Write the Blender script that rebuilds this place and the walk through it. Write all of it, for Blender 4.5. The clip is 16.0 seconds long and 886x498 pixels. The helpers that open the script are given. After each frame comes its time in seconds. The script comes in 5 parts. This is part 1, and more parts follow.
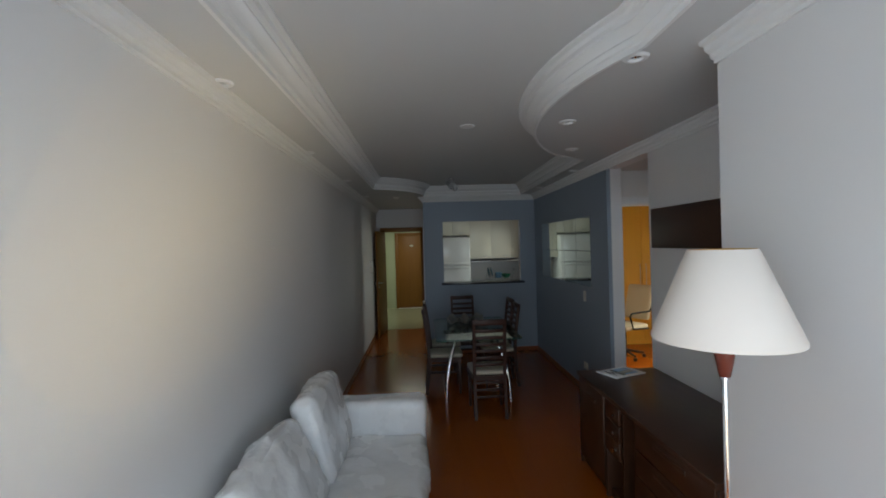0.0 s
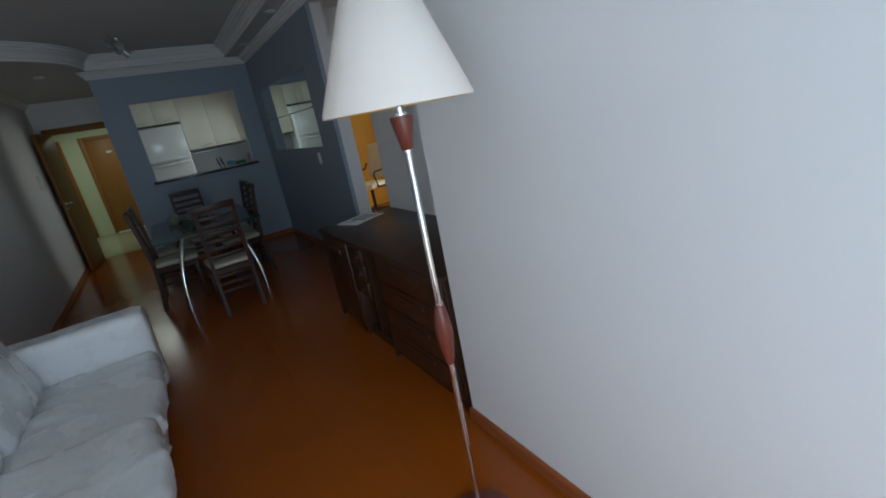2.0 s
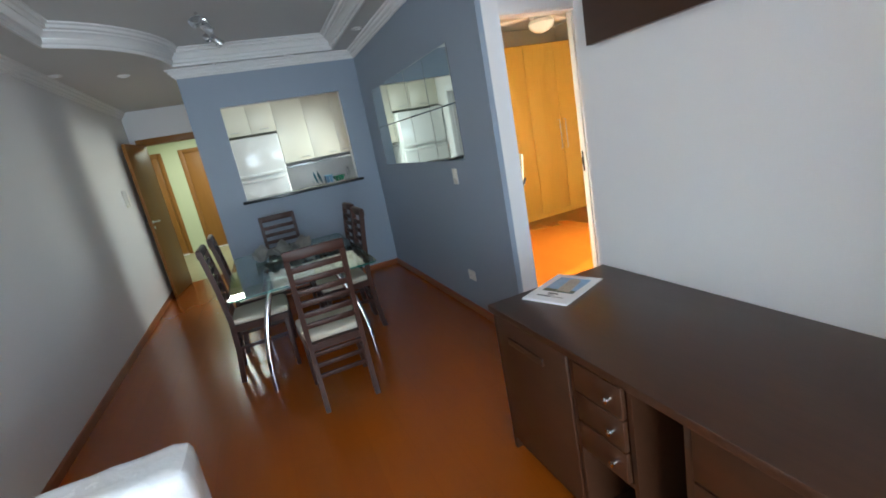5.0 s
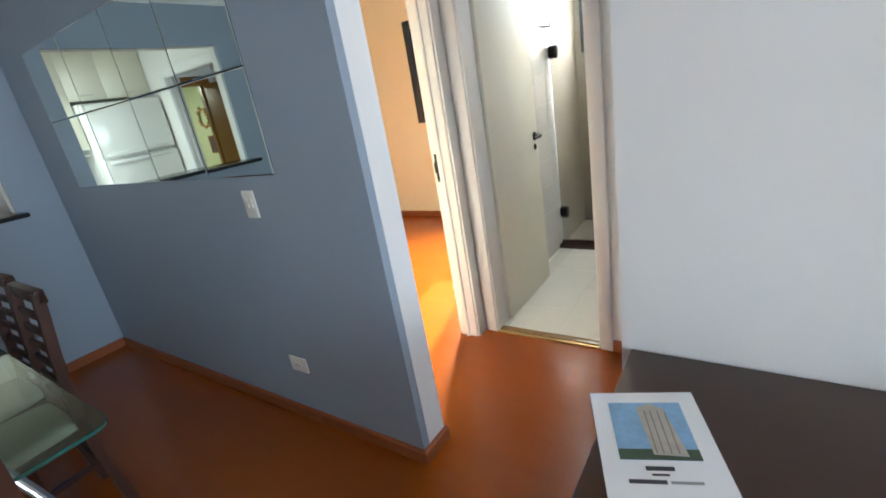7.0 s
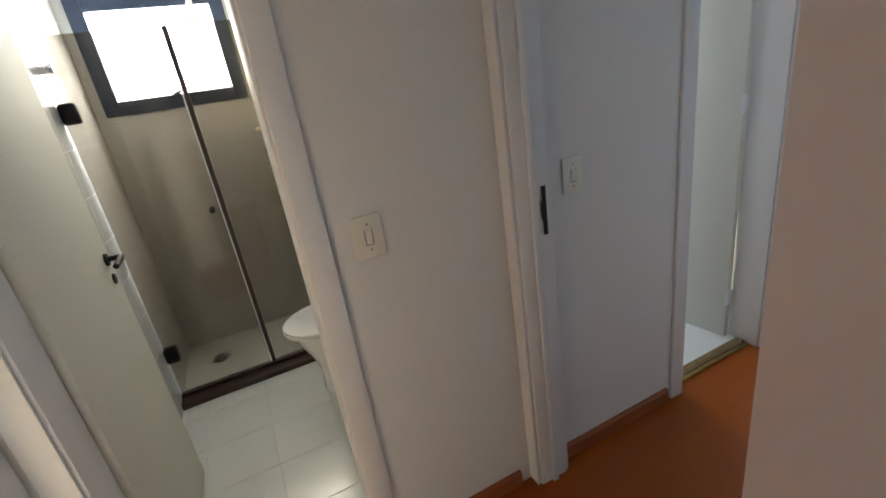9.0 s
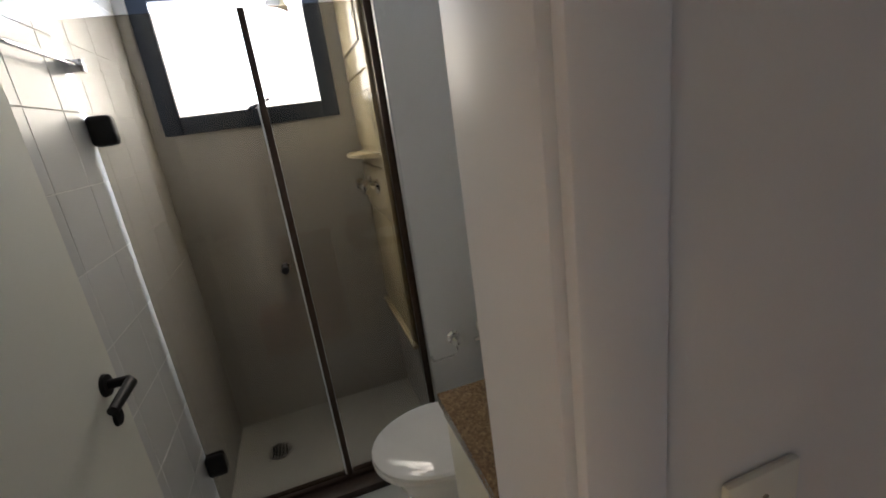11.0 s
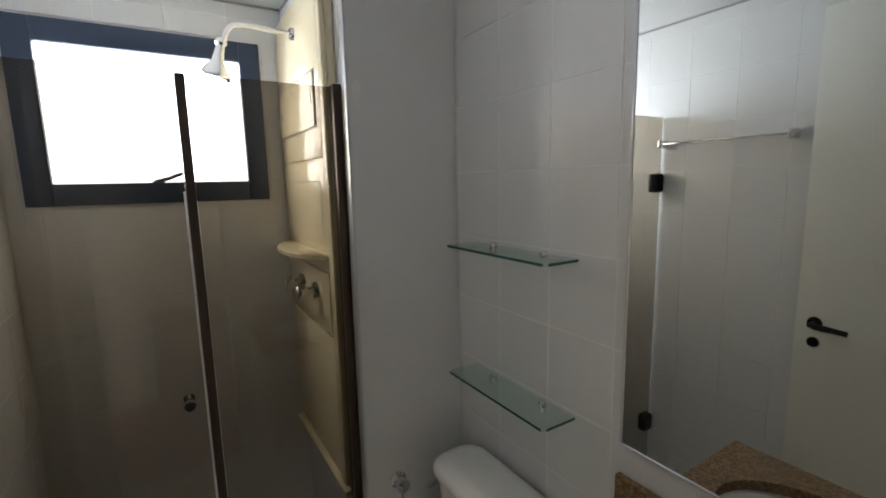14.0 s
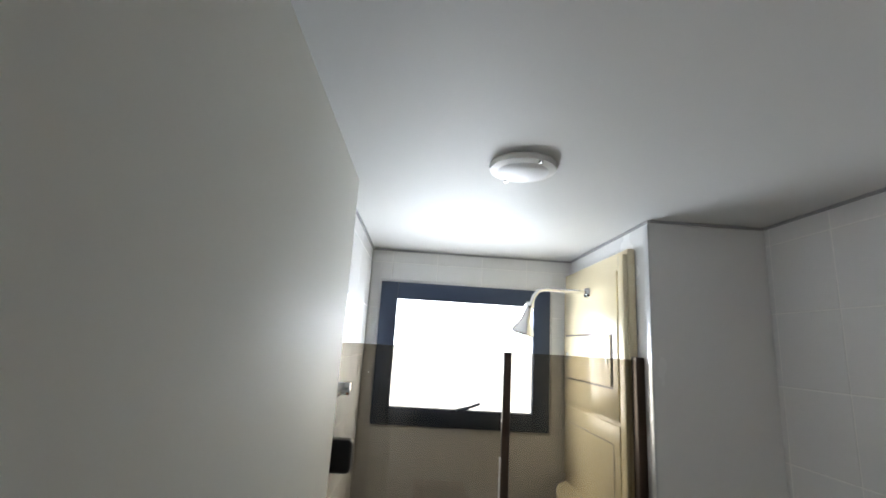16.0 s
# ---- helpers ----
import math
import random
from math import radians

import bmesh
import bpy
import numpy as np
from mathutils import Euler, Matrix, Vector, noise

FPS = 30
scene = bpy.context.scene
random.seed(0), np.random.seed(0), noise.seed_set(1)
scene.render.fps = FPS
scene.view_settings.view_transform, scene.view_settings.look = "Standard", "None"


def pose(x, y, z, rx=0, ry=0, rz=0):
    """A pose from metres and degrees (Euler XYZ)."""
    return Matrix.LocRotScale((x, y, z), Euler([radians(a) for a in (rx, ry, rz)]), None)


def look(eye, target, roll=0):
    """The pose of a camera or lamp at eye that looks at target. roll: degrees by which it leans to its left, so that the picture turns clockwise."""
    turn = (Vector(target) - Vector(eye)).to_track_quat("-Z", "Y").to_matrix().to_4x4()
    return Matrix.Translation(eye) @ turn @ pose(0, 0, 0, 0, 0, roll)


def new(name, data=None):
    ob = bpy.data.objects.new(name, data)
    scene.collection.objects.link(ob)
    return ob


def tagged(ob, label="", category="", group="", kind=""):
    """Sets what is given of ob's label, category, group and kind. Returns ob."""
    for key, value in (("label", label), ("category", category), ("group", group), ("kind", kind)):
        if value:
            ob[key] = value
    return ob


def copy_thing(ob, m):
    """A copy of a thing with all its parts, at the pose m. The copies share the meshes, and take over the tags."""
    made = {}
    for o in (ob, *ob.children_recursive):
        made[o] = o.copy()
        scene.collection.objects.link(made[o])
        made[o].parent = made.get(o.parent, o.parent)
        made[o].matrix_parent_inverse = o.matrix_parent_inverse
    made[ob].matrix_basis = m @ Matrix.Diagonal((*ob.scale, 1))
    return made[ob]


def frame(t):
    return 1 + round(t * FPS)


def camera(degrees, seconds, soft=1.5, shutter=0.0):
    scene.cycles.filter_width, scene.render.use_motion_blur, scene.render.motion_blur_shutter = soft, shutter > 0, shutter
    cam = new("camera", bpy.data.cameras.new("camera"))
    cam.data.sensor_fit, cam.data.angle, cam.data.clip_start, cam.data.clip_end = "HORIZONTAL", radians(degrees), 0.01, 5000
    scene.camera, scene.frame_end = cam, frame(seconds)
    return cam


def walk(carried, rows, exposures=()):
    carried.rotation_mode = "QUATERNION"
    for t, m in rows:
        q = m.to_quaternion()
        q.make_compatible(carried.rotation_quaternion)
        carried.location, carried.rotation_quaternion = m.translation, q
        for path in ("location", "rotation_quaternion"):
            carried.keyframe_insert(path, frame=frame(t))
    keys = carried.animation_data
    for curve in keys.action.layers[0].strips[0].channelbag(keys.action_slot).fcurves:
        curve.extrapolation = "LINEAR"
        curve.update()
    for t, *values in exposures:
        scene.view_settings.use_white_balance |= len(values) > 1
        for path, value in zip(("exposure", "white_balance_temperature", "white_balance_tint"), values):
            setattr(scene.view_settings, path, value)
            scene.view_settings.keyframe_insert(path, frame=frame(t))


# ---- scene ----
cam = camera(89.4, 16.0, 1.8)
PATH = [
    (0, (0.332, 0.766, 1.773), (0.416, 2.764, 1.755), -1.7),
    (0.5, (0.414, 0.778, 1.776), (0.853, 2.729, 1.815), -2.9),
    (1, (0.467, 0.811, 1.668), (1.125, 2.696, 1.544), -3.8),
    (1.5, (0.543, 0.894, 1.516), (1.394, 2.642, 1.049), -8.3),
    (2, (0.637, 0.974, 1.453), (1.593, 2.622, 0.845), -10.8),
    (2.5, (0.72, 1.226, 1.428), (1.728, 2.808, 0.736), -11.3),
    (3, (0.796, 1.454, 1.429), (1.63, 3.119, 0.699), -8.5),
    (3.2, (0.856, 1.549, 1.422), (1.567, 3.279, 0.715), -4.9),
    (5.3, (0.753, 2.865, 1.493), (1.468, 4.671, 1.016), -12.2),
    (5.5, (0.766, 2.983, 1.517), (1.63, 4.717, 1.021), -11.1),
    (6, (0.821, 3.378, 1.491), (2.025, 4.879, 0.947), -9.7),
    (6.2, (0.832, 3.52, 1.49), (2.161, 4.893, 0.9), -10.2),
    (6.5, (0.878, 3.735, 1.471), (2.286, 5.006, 0.837), -10.2),
    (7, (1.076, 4.089, 1.455), (2.602, 5.201, 0.798), -9.8),
    (7.5, (1.238, 4.428, 1.478), (2.954, 5.159, 0.756), -12.2),
    (8, (1.456, 4.649, 1.481), (3.288, 4.949, 0.739), -12.2),
    (8.5, (1.778, 4.76, 1.506), (3.635, 4.602, 0.78), -11.1),
    (9, (2.083, 4.809, 1.499), (3.805, 4.073, 0.798), -9.0),
    (9.4, (2.261, 4.817, 1.491), (3.945, 3.99, 0.8), -9.4),
    (9.5, (2.342, 4.827, 1.487), (4.038, 4.01, 0.81), -9.4),
    (10, (2.592, 4.765, 1.503), (4.398, 4.176, 0.878), -9.5),
    (10.2, (2.665, 4.773, 1.503), (4.504, 4.285, 0.887), -9.0),
    (12.3, (3.344, 4.996, 1.522), (5.144, 4.249, 1.072), -7.9),
    (12.5, (3.342, 5.013, 1.503), (5.094, 4.203, 0.98), -8.9),
    (13, (3.318, 5.008, 1.425), (4.965, 4.123, 0.712), -8.2),
    (13.2, (3.311, 4.998, 1.406), (4.916, 4.063, 0.664), -7.2),
    (13.5, (3.321, 5.0, 1.436), (4.897, 3.965, 0.77), -5.4),
    (14, (3.342, 4.966, 1.631), (5.028, 3.931, 1.334), -1.3),
    (14.5, (3.34, 5.001, 1.756), (5.155, 4.162, 1.779), -1.9),
    (15, (3.356, 5.049, 1.833), (5.247, 4.435, 2.042), -0.4),
    (15.5, (3.355, 5.106, 1.87), (5.312, 4.778, 2.119), 2.5),
    (16, (3.308, 5.18, 1.934), (5.264, 5.103, 2.349), 3.5),
]
walk(cam, [(t, look(e, g, r)) for t, e, g, r in PATH],
     exposures=[(0.0, -0.2, 6300, 8), (0.5, -0.3, 6300, 8), (1.0, -0.33, 6050, 7), (2.5, -0.3, 5800, 5), (3.2, -0.1, 5850, 5), (5.3, 1.95, 5950, 6), (6.2, 2.1, 5900, 4), (7.2, 1.95, 6050, 6), (8.0, 1.68, 6150, 6), (8.5, 1.3, 6150, 6), (9.0, 1.2, 6250, 7), (9.6, 0.9, 6100, 9), (10.2, 0.55, 6150, 11), (12.3, -0.1, 5950, 12), (13.0, 0.38, 6100, 13), (13.5, 0.9, 6000, 12), (14.0, 0.08, 6100, 11), (14.5, -0.55, 5950, 9), (15.0, -0.42, 6000, 9), (16.0, 0.15, 6000, 9)])

# ---------------------------------------------------------------- world, sun, large lights
world = bpy.data.worlds.new("world")
scene.world = world
world.use_nodes = True
wn = world.node_tree.nodes
sky = wn.new("ShaderNodeTexSky")
sky.sky_type, sky.sun_disc = 'NISHITA', False
SUN_EL, SUN_AZ = radians(35), radians(75)      # the sun stands east, a little north
sky.sun_elevation, sky.sun_rotation = SUN_EL, SUN_AZ
wn["Background"].inputs[1].default_value = 0.12
world.node_tree.links.new(sky.outputs[0], wn["Background"].inputs[0])

sun = new("sun", bpy.data.lights.new("sun", 'SUN'))
sun.data.energy, sun.data.angle, sun.data.color = 5.0, radians(1.0), (1.0, 0.94, 0.66)
sun.matrix_world = look((20 * math.sin(SUN_AZ) * math.cos(SUN_EL), 20 * math.cos(SUN_AZ) * math.cos(SUN_EL), 20 * math.sin(SUN_EL)), (0, 0, 0))


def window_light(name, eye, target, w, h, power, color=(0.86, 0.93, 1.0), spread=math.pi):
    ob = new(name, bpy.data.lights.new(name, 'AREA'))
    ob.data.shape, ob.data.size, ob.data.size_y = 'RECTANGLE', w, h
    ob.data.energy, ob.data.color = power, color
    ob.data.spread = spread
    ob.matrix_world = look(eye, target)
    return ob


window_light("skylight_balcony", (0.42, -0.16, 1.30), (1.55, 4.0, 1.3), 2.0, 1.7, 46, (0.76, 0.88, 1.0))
# Bounce and glare: unseen lamps added for warm light thrown back off the balcony.
window_light("balcony_bounce", (0.42, -0.18, 0.30), (0.30, 2.4, 1.6), 2.0, 0.5, 8, (1.0, 0.86, 0.62))
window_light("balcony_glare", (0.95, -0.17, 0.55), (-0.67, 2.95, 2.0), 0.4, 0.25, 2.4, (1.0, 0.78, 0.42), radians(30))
# Warm lamp added at the window's unseen pane to brighten the bedroom floor.
window_light("bedroom_floor_fill", (5.46, 6.48, 1.69), (3.1, 6.0, 0.0), 0.38, 0.95, 45, (1.0, 0.92, 0.68), radians(100))
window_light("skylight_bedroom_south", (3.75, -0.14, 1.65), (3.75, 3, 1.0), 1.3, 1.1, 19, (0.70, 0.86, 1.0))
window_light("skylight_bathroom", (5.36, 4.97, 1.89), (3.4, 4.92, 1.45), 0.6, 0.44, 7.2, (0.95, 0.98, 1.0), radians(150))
# Added fill lamp; the kitchen window it stands in is unseen and assumed.
window_light("kitchen_fill", (2.36, 9.2, 1.7), (0.5, 9.15, 1.2), 0.8, 0.9, 4.6, (0.95, 1.0, 0.92), radians(120))
window_light("corridor_lamp", (-0.1, 12.2, 2.42), (-0.1, 12.2, 0), 0.80, 0.80, 15, (1.0, 0.98, 0.80))
# Fill lamp added so the ensuite door isn't dark; no source is seen.
window_light("ensuite_fill", (5.38, 2.95, 1.9), (3.4, 2.95, 1.2), 0.5, 0.5, 8, (0.92, 0.97, 1.0))


# ---------------------------------------------------------------- materials
def material(name, color, rough=0.5, metal=0.0, vary=0.06, scale=6.0, fine=90.0, bump=0.05, coat=0.0, stretch=(1, 1, 1), spec=0.5, relief=0.002):
    """Paint, plastic, metal: a base colour varied at two scales, with a fine relief."""
    m = bpy.data.materials.new(name)
    m.use_nodes = True
    n, l = m.node_tree.nodes, m.node_tree.links
    b = n["Principled BSDF"]
    b.inputs["Roughness"].default_value, b.inputs["Metallic"].default_value = rough, metal
    b.inputs["Coat Weight"].default_value = coat
    b.inputs["Specular IOR Level"].default_value = spec
    tc, mp = n.new("ShaderNodeTexCoord"), n.new("ShaderNodeMapping")
    mp.inputs["Scale"].default_value = stretch
    l.new(tc.outputs["Object"], mp.inputs[0])
    big, small = n.new("ShaderNodeTexNoise"), n.new("ShaderNodeTexNoise")
    big.inputs["Scale"].default_value, small.inputs["Scale"].default_value = scale, fine
    big.inputs["Detail"].default_value = small.inputs["Detail"].default_value = 4
    for k in (big, small):
        l.new(mp.outputs[0], k.inputs["Vector"])
    mix = n.new("ShaderNodeMix")
    mix.data_type = 'RGBA'
    c0 = [max(0, c * (1 - vary)) for c in color]
    c1 = [min(1, c * (1 + vary)) for c in color]
    mix.inputs[6].default_value, mix.inputs[7].default_value = (*c0, 1), (*c1, 1)
    add = n.new("ShaderNodeMath")
    add.operation = 'MULTIPLY_ADD'
    add.inputs[1].default_value, add.inputs[2].default_value = 0.4, 0.0
    l.new(small.outputs["Fac"], add.inputs[0])
    tot = n.new("ShaderNodeMath")
    tot.operation = 'MULTIPLY_ADD'
    tot.inputs[1].default_value = 0.6
    l.new(big.outputs["Fac"], tot.inputs[0])
    l.new(add.outputs[0], tot.inputs[2])
    l.new(tot.outputs[0], mix.inputs[0])
    l.new(mix.outputs[2], b.inputs["Base Color"])
    if bump:
        bp = n.new("ShaderNodeBump")
        bp.inputs["Strength"].default_value, bp.inputs["Distance"].default_value = bump, relief
        l.new(small.outputs["Fac"], bp.inputs["Height"])
        l.new(bp.outputs[0], b.inputs["Normal"])
    rr = n.new("ShaderNodeMapRange")
    rr.inputs[3].default_value, rr.inputs[4].default_value = max(0.02, rough * 0.85), min(1, rough * 1.15)
    l.new(big.outputs["Fac"], rr.inputs[0])
    l.new(rr.outputs[0], b.inputs["Roughness"])
    return m


def wood(name, dark, light, rough=0.35, along='Y', grain=1.0, coat=0.0, planks=None, spec=0.5):
    """Wood: streaks drawn out along one axis; planks = (length, width) adds boards of slightly different tone."""
    m = bpy.data.materials.new(name)
    m.use_nodes = True
    n, l = m.node_tree.nodes, m.node_tree.links
    b = n["Principled BSDF"]
    b.inputs["Coat Weight"].default_value, b.inputs["Coat Roughness"].default_value = coat, 0.12
    b.inputs["Specular IOR Level"].default_value = spec
    tc, mp = n.new("ShaderNodeTexCoord"), n.new("ShaderNodeMapping")
    sc = {'X': (1, 14, 14), 'Y': (14, 1, 14), 'Z': (14, 14, 1)}[along]
    mp.inputs["Scale"].default_value = [v * grain for v in sc]
    l.new(tc.outputs["Object"], mp.inputs[0])
    a, f = n.new("ShaderNodeTexNoise"), n.new("ShaderNodeTexNoise")
    a.inputs["Scale"].default_value, f.inputs["Scale"].default_value = 1.6, 9.0
    a.inputs["Detail"].default_value = f.inputs["Detail"].default_value = 5
    a.inputs["Distortion"].default_value = 0.6
    for k in (a, f):
        l.new(mp.outputs[0], k.inputs["Vector"])
    mix = n.new("ShaderNodeMix")
    mix.data_type = 'RGBA'
    mix.inputs[6].default_value, mix.inputs[7].default_value = (*dark, 1), (*light, 1)
    s = n.new("ShaderNodeMath")
    s.operation = 'MULTIPLY_ADD'
    s.inputs[1].default_value = 0.55
    l.new(a.outputs["Fac"], s.inputs[0])
    t = n.new("ShaderNodeMath")
    t.operation = 'MULTIPLY'
    t.inputs[1].default_value = 0.45
    l.new(f.outputs["Fac"], t.inputs[0])
    l.new(t.outputs[0], s.inputs[2])
    l.new(s.outputs[0], mix.inputs[0])
    out = mix.outputs[2]
    bp = n.new("ShaderNodeBump")
    bp.inputs["Strength"].default_value, bp.inputs["Distance"].default_value = 0.02, 0.001
    l.new(f.outputs["Fac"], bp.inputs["Height"])
    if planks:
        br, pm = n.new("ShaderNodeTexBrick"), n.new("ShaderNodeMapping")
        pm.inputs["Rotation"].default_value = (0, 0, radians(90) if along == 'Y' else 0)
        l.new(tc.outputs["Object"], pm.inputs[0])
        l.new(pm.outputs[0], br.inputs["Vector"])
        br.inputs["Color1"].default_value, br.inputs["Color2"].default_value = (0.965, 0.965, 0.965, 1), (1.03, 1.03, 1.03, 1)
        br.inputs["Mortar"].default_value = (0.86, 0.85, 0.85, 1)
        br.inputs["Scale"].default_value, br.inputs["Mortar Size"].default_value = 1.0, 0.0009
        br.inputs["Brick Width"].default_value, br.inputs["Row Height"].default_value = planks
        mul = n.new("ShaderNodeMix")
        mul.data_type, mul.blend_type = 'RGBA', 'MULTIPLY'
        mul.inputs[0].default_value = 1
        l.new(out, mul.inputs[6])
        l.new(br.outputs["Color"], mul.inputs[7])
        out = mul.outputs[2]
    l.new(out, b.inputs["Base Color"])
    rr = n.new("ShaderNodeMapRange")
    rr.inputs[3].default_value, rr.inputs[4].default_value = rough * 0.9, rough * 1.12
    l.new(a.outputs["Fac"], rr.inputs[0])
    l.new(rr.outputs[0], b.inputs["Roughness"])
    l.new(bp.outputs[0], b.inputs["Normal"])
    return m


def glass(name, tint, rough=0.0, ior=1.45):
    """Thin pane: clear and mirror-like by Fresnel, tinted in what passes."""
    m = bpy.data.materials.new(name)
    m.use_nodes = True
    n, l = m.node_tree.nodes, m.node_tree.links
    n.remove(n["Principled BSDF"])
    tr, gl, mx, lw = n.new("ShaderNodeBsdfTransparent"), n.new("ShaderNodeBsdfGlossy"), n.new("ShaderNodeMixShader"), n.new("ShaderNodeLayerWeight")
    tr.inputs[0].default_value = (*tint, 1)
    gl.inputs["Roughness"].default_value = rough
    lw.inputs["Blend"].default_value = 0.5
    pw, ma = n.new("ShaderNodeMath"), n.new("ShaderNodeMath")
    pw.operation, ma.operation = 'POWER', 'MULTIPLY_ADD'
    pw.inputs[1].default_value = 4.5
    f0 = ((ior - 1) / (ior + 1)) ** 2
    ma.inputs[1].default_value, ma.inputs[2].default_value = 1 - f0, f0
    l.new(lw.outputs["Facing"], pw.inputs[0])
    l.new(pw.outputs[0], ma.inputs[0])
    l.new(ma.outputs[0], mx.inputs[0])
    l.new(tr.outputs[0], mx.inputs[1])
    l.new(gl.outputs[0], mx.inputs[2])
    l.new(mx.outputs[0], n["Material Output"].inputs[0])
    return m


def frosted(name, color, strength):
    """Frosted pane with a glow put into the material in place of sky light behind."""
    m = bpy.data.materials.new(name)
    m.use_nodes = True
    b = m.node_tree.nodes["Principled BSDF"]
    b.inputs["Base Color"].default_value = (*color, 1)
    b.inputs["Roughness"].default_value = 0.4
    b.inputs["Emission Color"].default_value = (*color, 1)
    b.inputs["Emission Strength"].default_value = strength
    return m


def mirror(name, color=(0.86, 0.88, 0.87)):
    m = bpy.data.materials.new(name)
    m.use_nodes = True
    b = m.node_tree.nodes["Principled BSDF"]
    b.inputs["Base Color"].default_value = (*color, 1)
    b.inputs["Metallic"].default_value, b.inputs["Roughness"].default_value = 1, 0.015
    return m


def granite(name):
    m = bpy.data.materials.new(name)
    m.use_nodes = True
    n, l = m.node_tree.nodes, m.node_tree.links
    b = n["Principled BSDF"]
    tc = n.new("ShaderNodeTexCoord")
    v, w, z = n.new("ShaderNodeTexVoronoi"), n.new("ShaderNodeTexVoronoi"), n.new("ShaderNodeTexNoise")
    v.inputs["Scale"].default_value, w.inputs["Scale"].default_value, z.inputs["Scale"].default_value = 165, 470, 14
    for k in (v, w, z):
        l.new(tc.outputs["Object"], k.inputs["Vector"])
    r1 = n.new("ShaderNodeValToRGB")
    e = r1.color_ramp.elements
    e[0].color, e[1].color = (0.065, 0.040, 0.020, 1), (0.36, 0.25, 0.13, 1)
    mid = e.new(0.5)
    mid.color = (0.185, 0.112, 0.050, 1)
    sep = n.new("ShaderNodeSeparateColor")
    l.new(v.outputs["Color"], sep.inputs[0])
    sep2 = n.new("ShaderNodeSeparateColor")
    l.new(w.outputs["Color"], sep2.inputs[0])
    a = n.new("ShaderNodeMath")
    a.operation = 'MULTIPLY_ADD'
    a.inputs[1].default_value = 0.5
    q = n.new("ShaderNodeMath")
    q.operation = 'MULTIPLY_ADD'
    q.inputs[1].default_value = 0.3
    l.new(sep.outputs[0], a.inputs[0])
    l.new(sep2.outputs[0], q.inputs[0])
    r = n.new("ShaderNodeMath")
    r.operation = 'MULTIPLY'
    r.inputs[1].default_value = 0.25
    l.new(z.outputs["Fac"], r.inputs[0])
    l.new(r.outputs[0], q.inputs[2])
    l.new(q.outputs[0], a.inputs[2])
    l.new(a.outputs[0], r1.inputs[0])
    l.new(r1.outputs[0], b.inputs["Base Color"])
    b.inputs["Roughness"].default_value = 0.16
    return m


WALL = material("wall_paint_white", (0.752, 0.745, 0.742), 0.55, vary=0.025, scale=1.5, fine=160, bump=0.12)
WALL_CREAM = material("wall_paint_cream", (0.74, 0.68, 0.58), 0.6, vary=0.03, scale=1.5, fine=160, bump=0.1)
BLUE = material("wall_paint_blue_grey", (0.287, 0.342, 0.415), 0.5, vary=0.05, scale=1.5, fine=160, bump=0.12)
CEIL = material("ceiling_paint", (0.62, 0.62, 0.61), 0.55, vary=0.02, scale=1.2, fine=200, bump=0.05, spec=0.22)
PLASTER = material("plaster_moulding", (0.80, 0.80, 0.79), 0.5, vary=0.02, bump=0.04)
FLOOR = wood("laminate_red_brown", (0.264, 0.0580, 0.0034), (0.310, 0.0720, 0.0045), 0.19, 'Y', 0.30, planks=(1.2, 0.19), spec=0.42)
SKIRT = wood("skirting_wood", (0.22, 0.06, 0.02), (0.34, 0.10, 0.03), 0.35, 'Y')
DOORWOOD = wood("door_wood_brown", (0.19, 0.080, 0.016), (0.33, 0.150, 0.034), 0.40, 'Z', 0.8, spec=0.3)
YELLOWWOOD = wood("wardrobe_wood_yellow", (0.64, 0.37, 0.048), (0.80, 0.50, 0.085), 0.4, 'Z', 0.6)
TABAC = wood("sideboard_dark_wood", (0.030, 0.0125, 0.006), (0.068, 0.027, 0.0125), 0.33, 'Y', spec=0.48)
CHAIRWOOD = wood("chair_dark_wood", (0.028, 0.0095, 0.006), (0.056, 0.0185, 0.010), 0.42, 'Z', spec=0.28)
LAMPWOOD = wood("lamp_turned_wood", (0.10, 0.022, 0.014), (0.20, 0.05, 0.03), 0.3, 'Z')
DOORWHITE = material("door_enamel_white", (0.76, 0.76, 0.70), 0.62, vary=0.02, bump=0.05, spec=0.16)
CASING = material("casing_enamel_white", (0.745, 0.75, 0.775), 0.45, vary=0.015, bump=0.0, spec=0.35)
LACQ = material("cabinet_lacquer_white", (0.75, 0.725, 0.61), 0.3, vary=0.015, bump=0.02)
APPL = material("appliance_white", (0.85, 0.86, 0.84), 0.12, vary=0.01, bump=0.0)
GREEN = material("corridor_paint_green", (0.55, 0.60, 0.42), 0.5, vary=0.03)
# green-yellow reflection on the shiny corridor floor is put into its colour
STONE_G = material("corridor_floor_stone", (0.42, 0.43, 0.30), 0.2, vary=0.1, bump=0.02)
BLACKSTONE = material("black_granite_sill", (0.02, 0.022, 0.025), 0.15, vary=0.3, fine=300, bump=0.02)
FABRIC = material("white_slipcover_vinyl", (0.80, 0.81, 0.82), 0.27, vary=0.03, scale=5, fine=10, bump=0.75, relief=0.012)
SEATCLOTH = material("seat_fabric_beige", (0.50, 0.45, 0.36), 0.85, vary=0.08, fine=500, bump=0.4)
SHADE = material("lampshade_fabric", (0.82, 0.75, 0.68), 0.9, vary=0.03, fine=600, bump=0.4)
SHADEIN = material("lampshade_lining", (0.75, 0.50, 0.14), 0.8, vary=0.04, bump=0.1)
CHROME = material("chrome", (0.75, 0.75, 0.76), 0.08, 1.0, vary=0.03, bump=0)
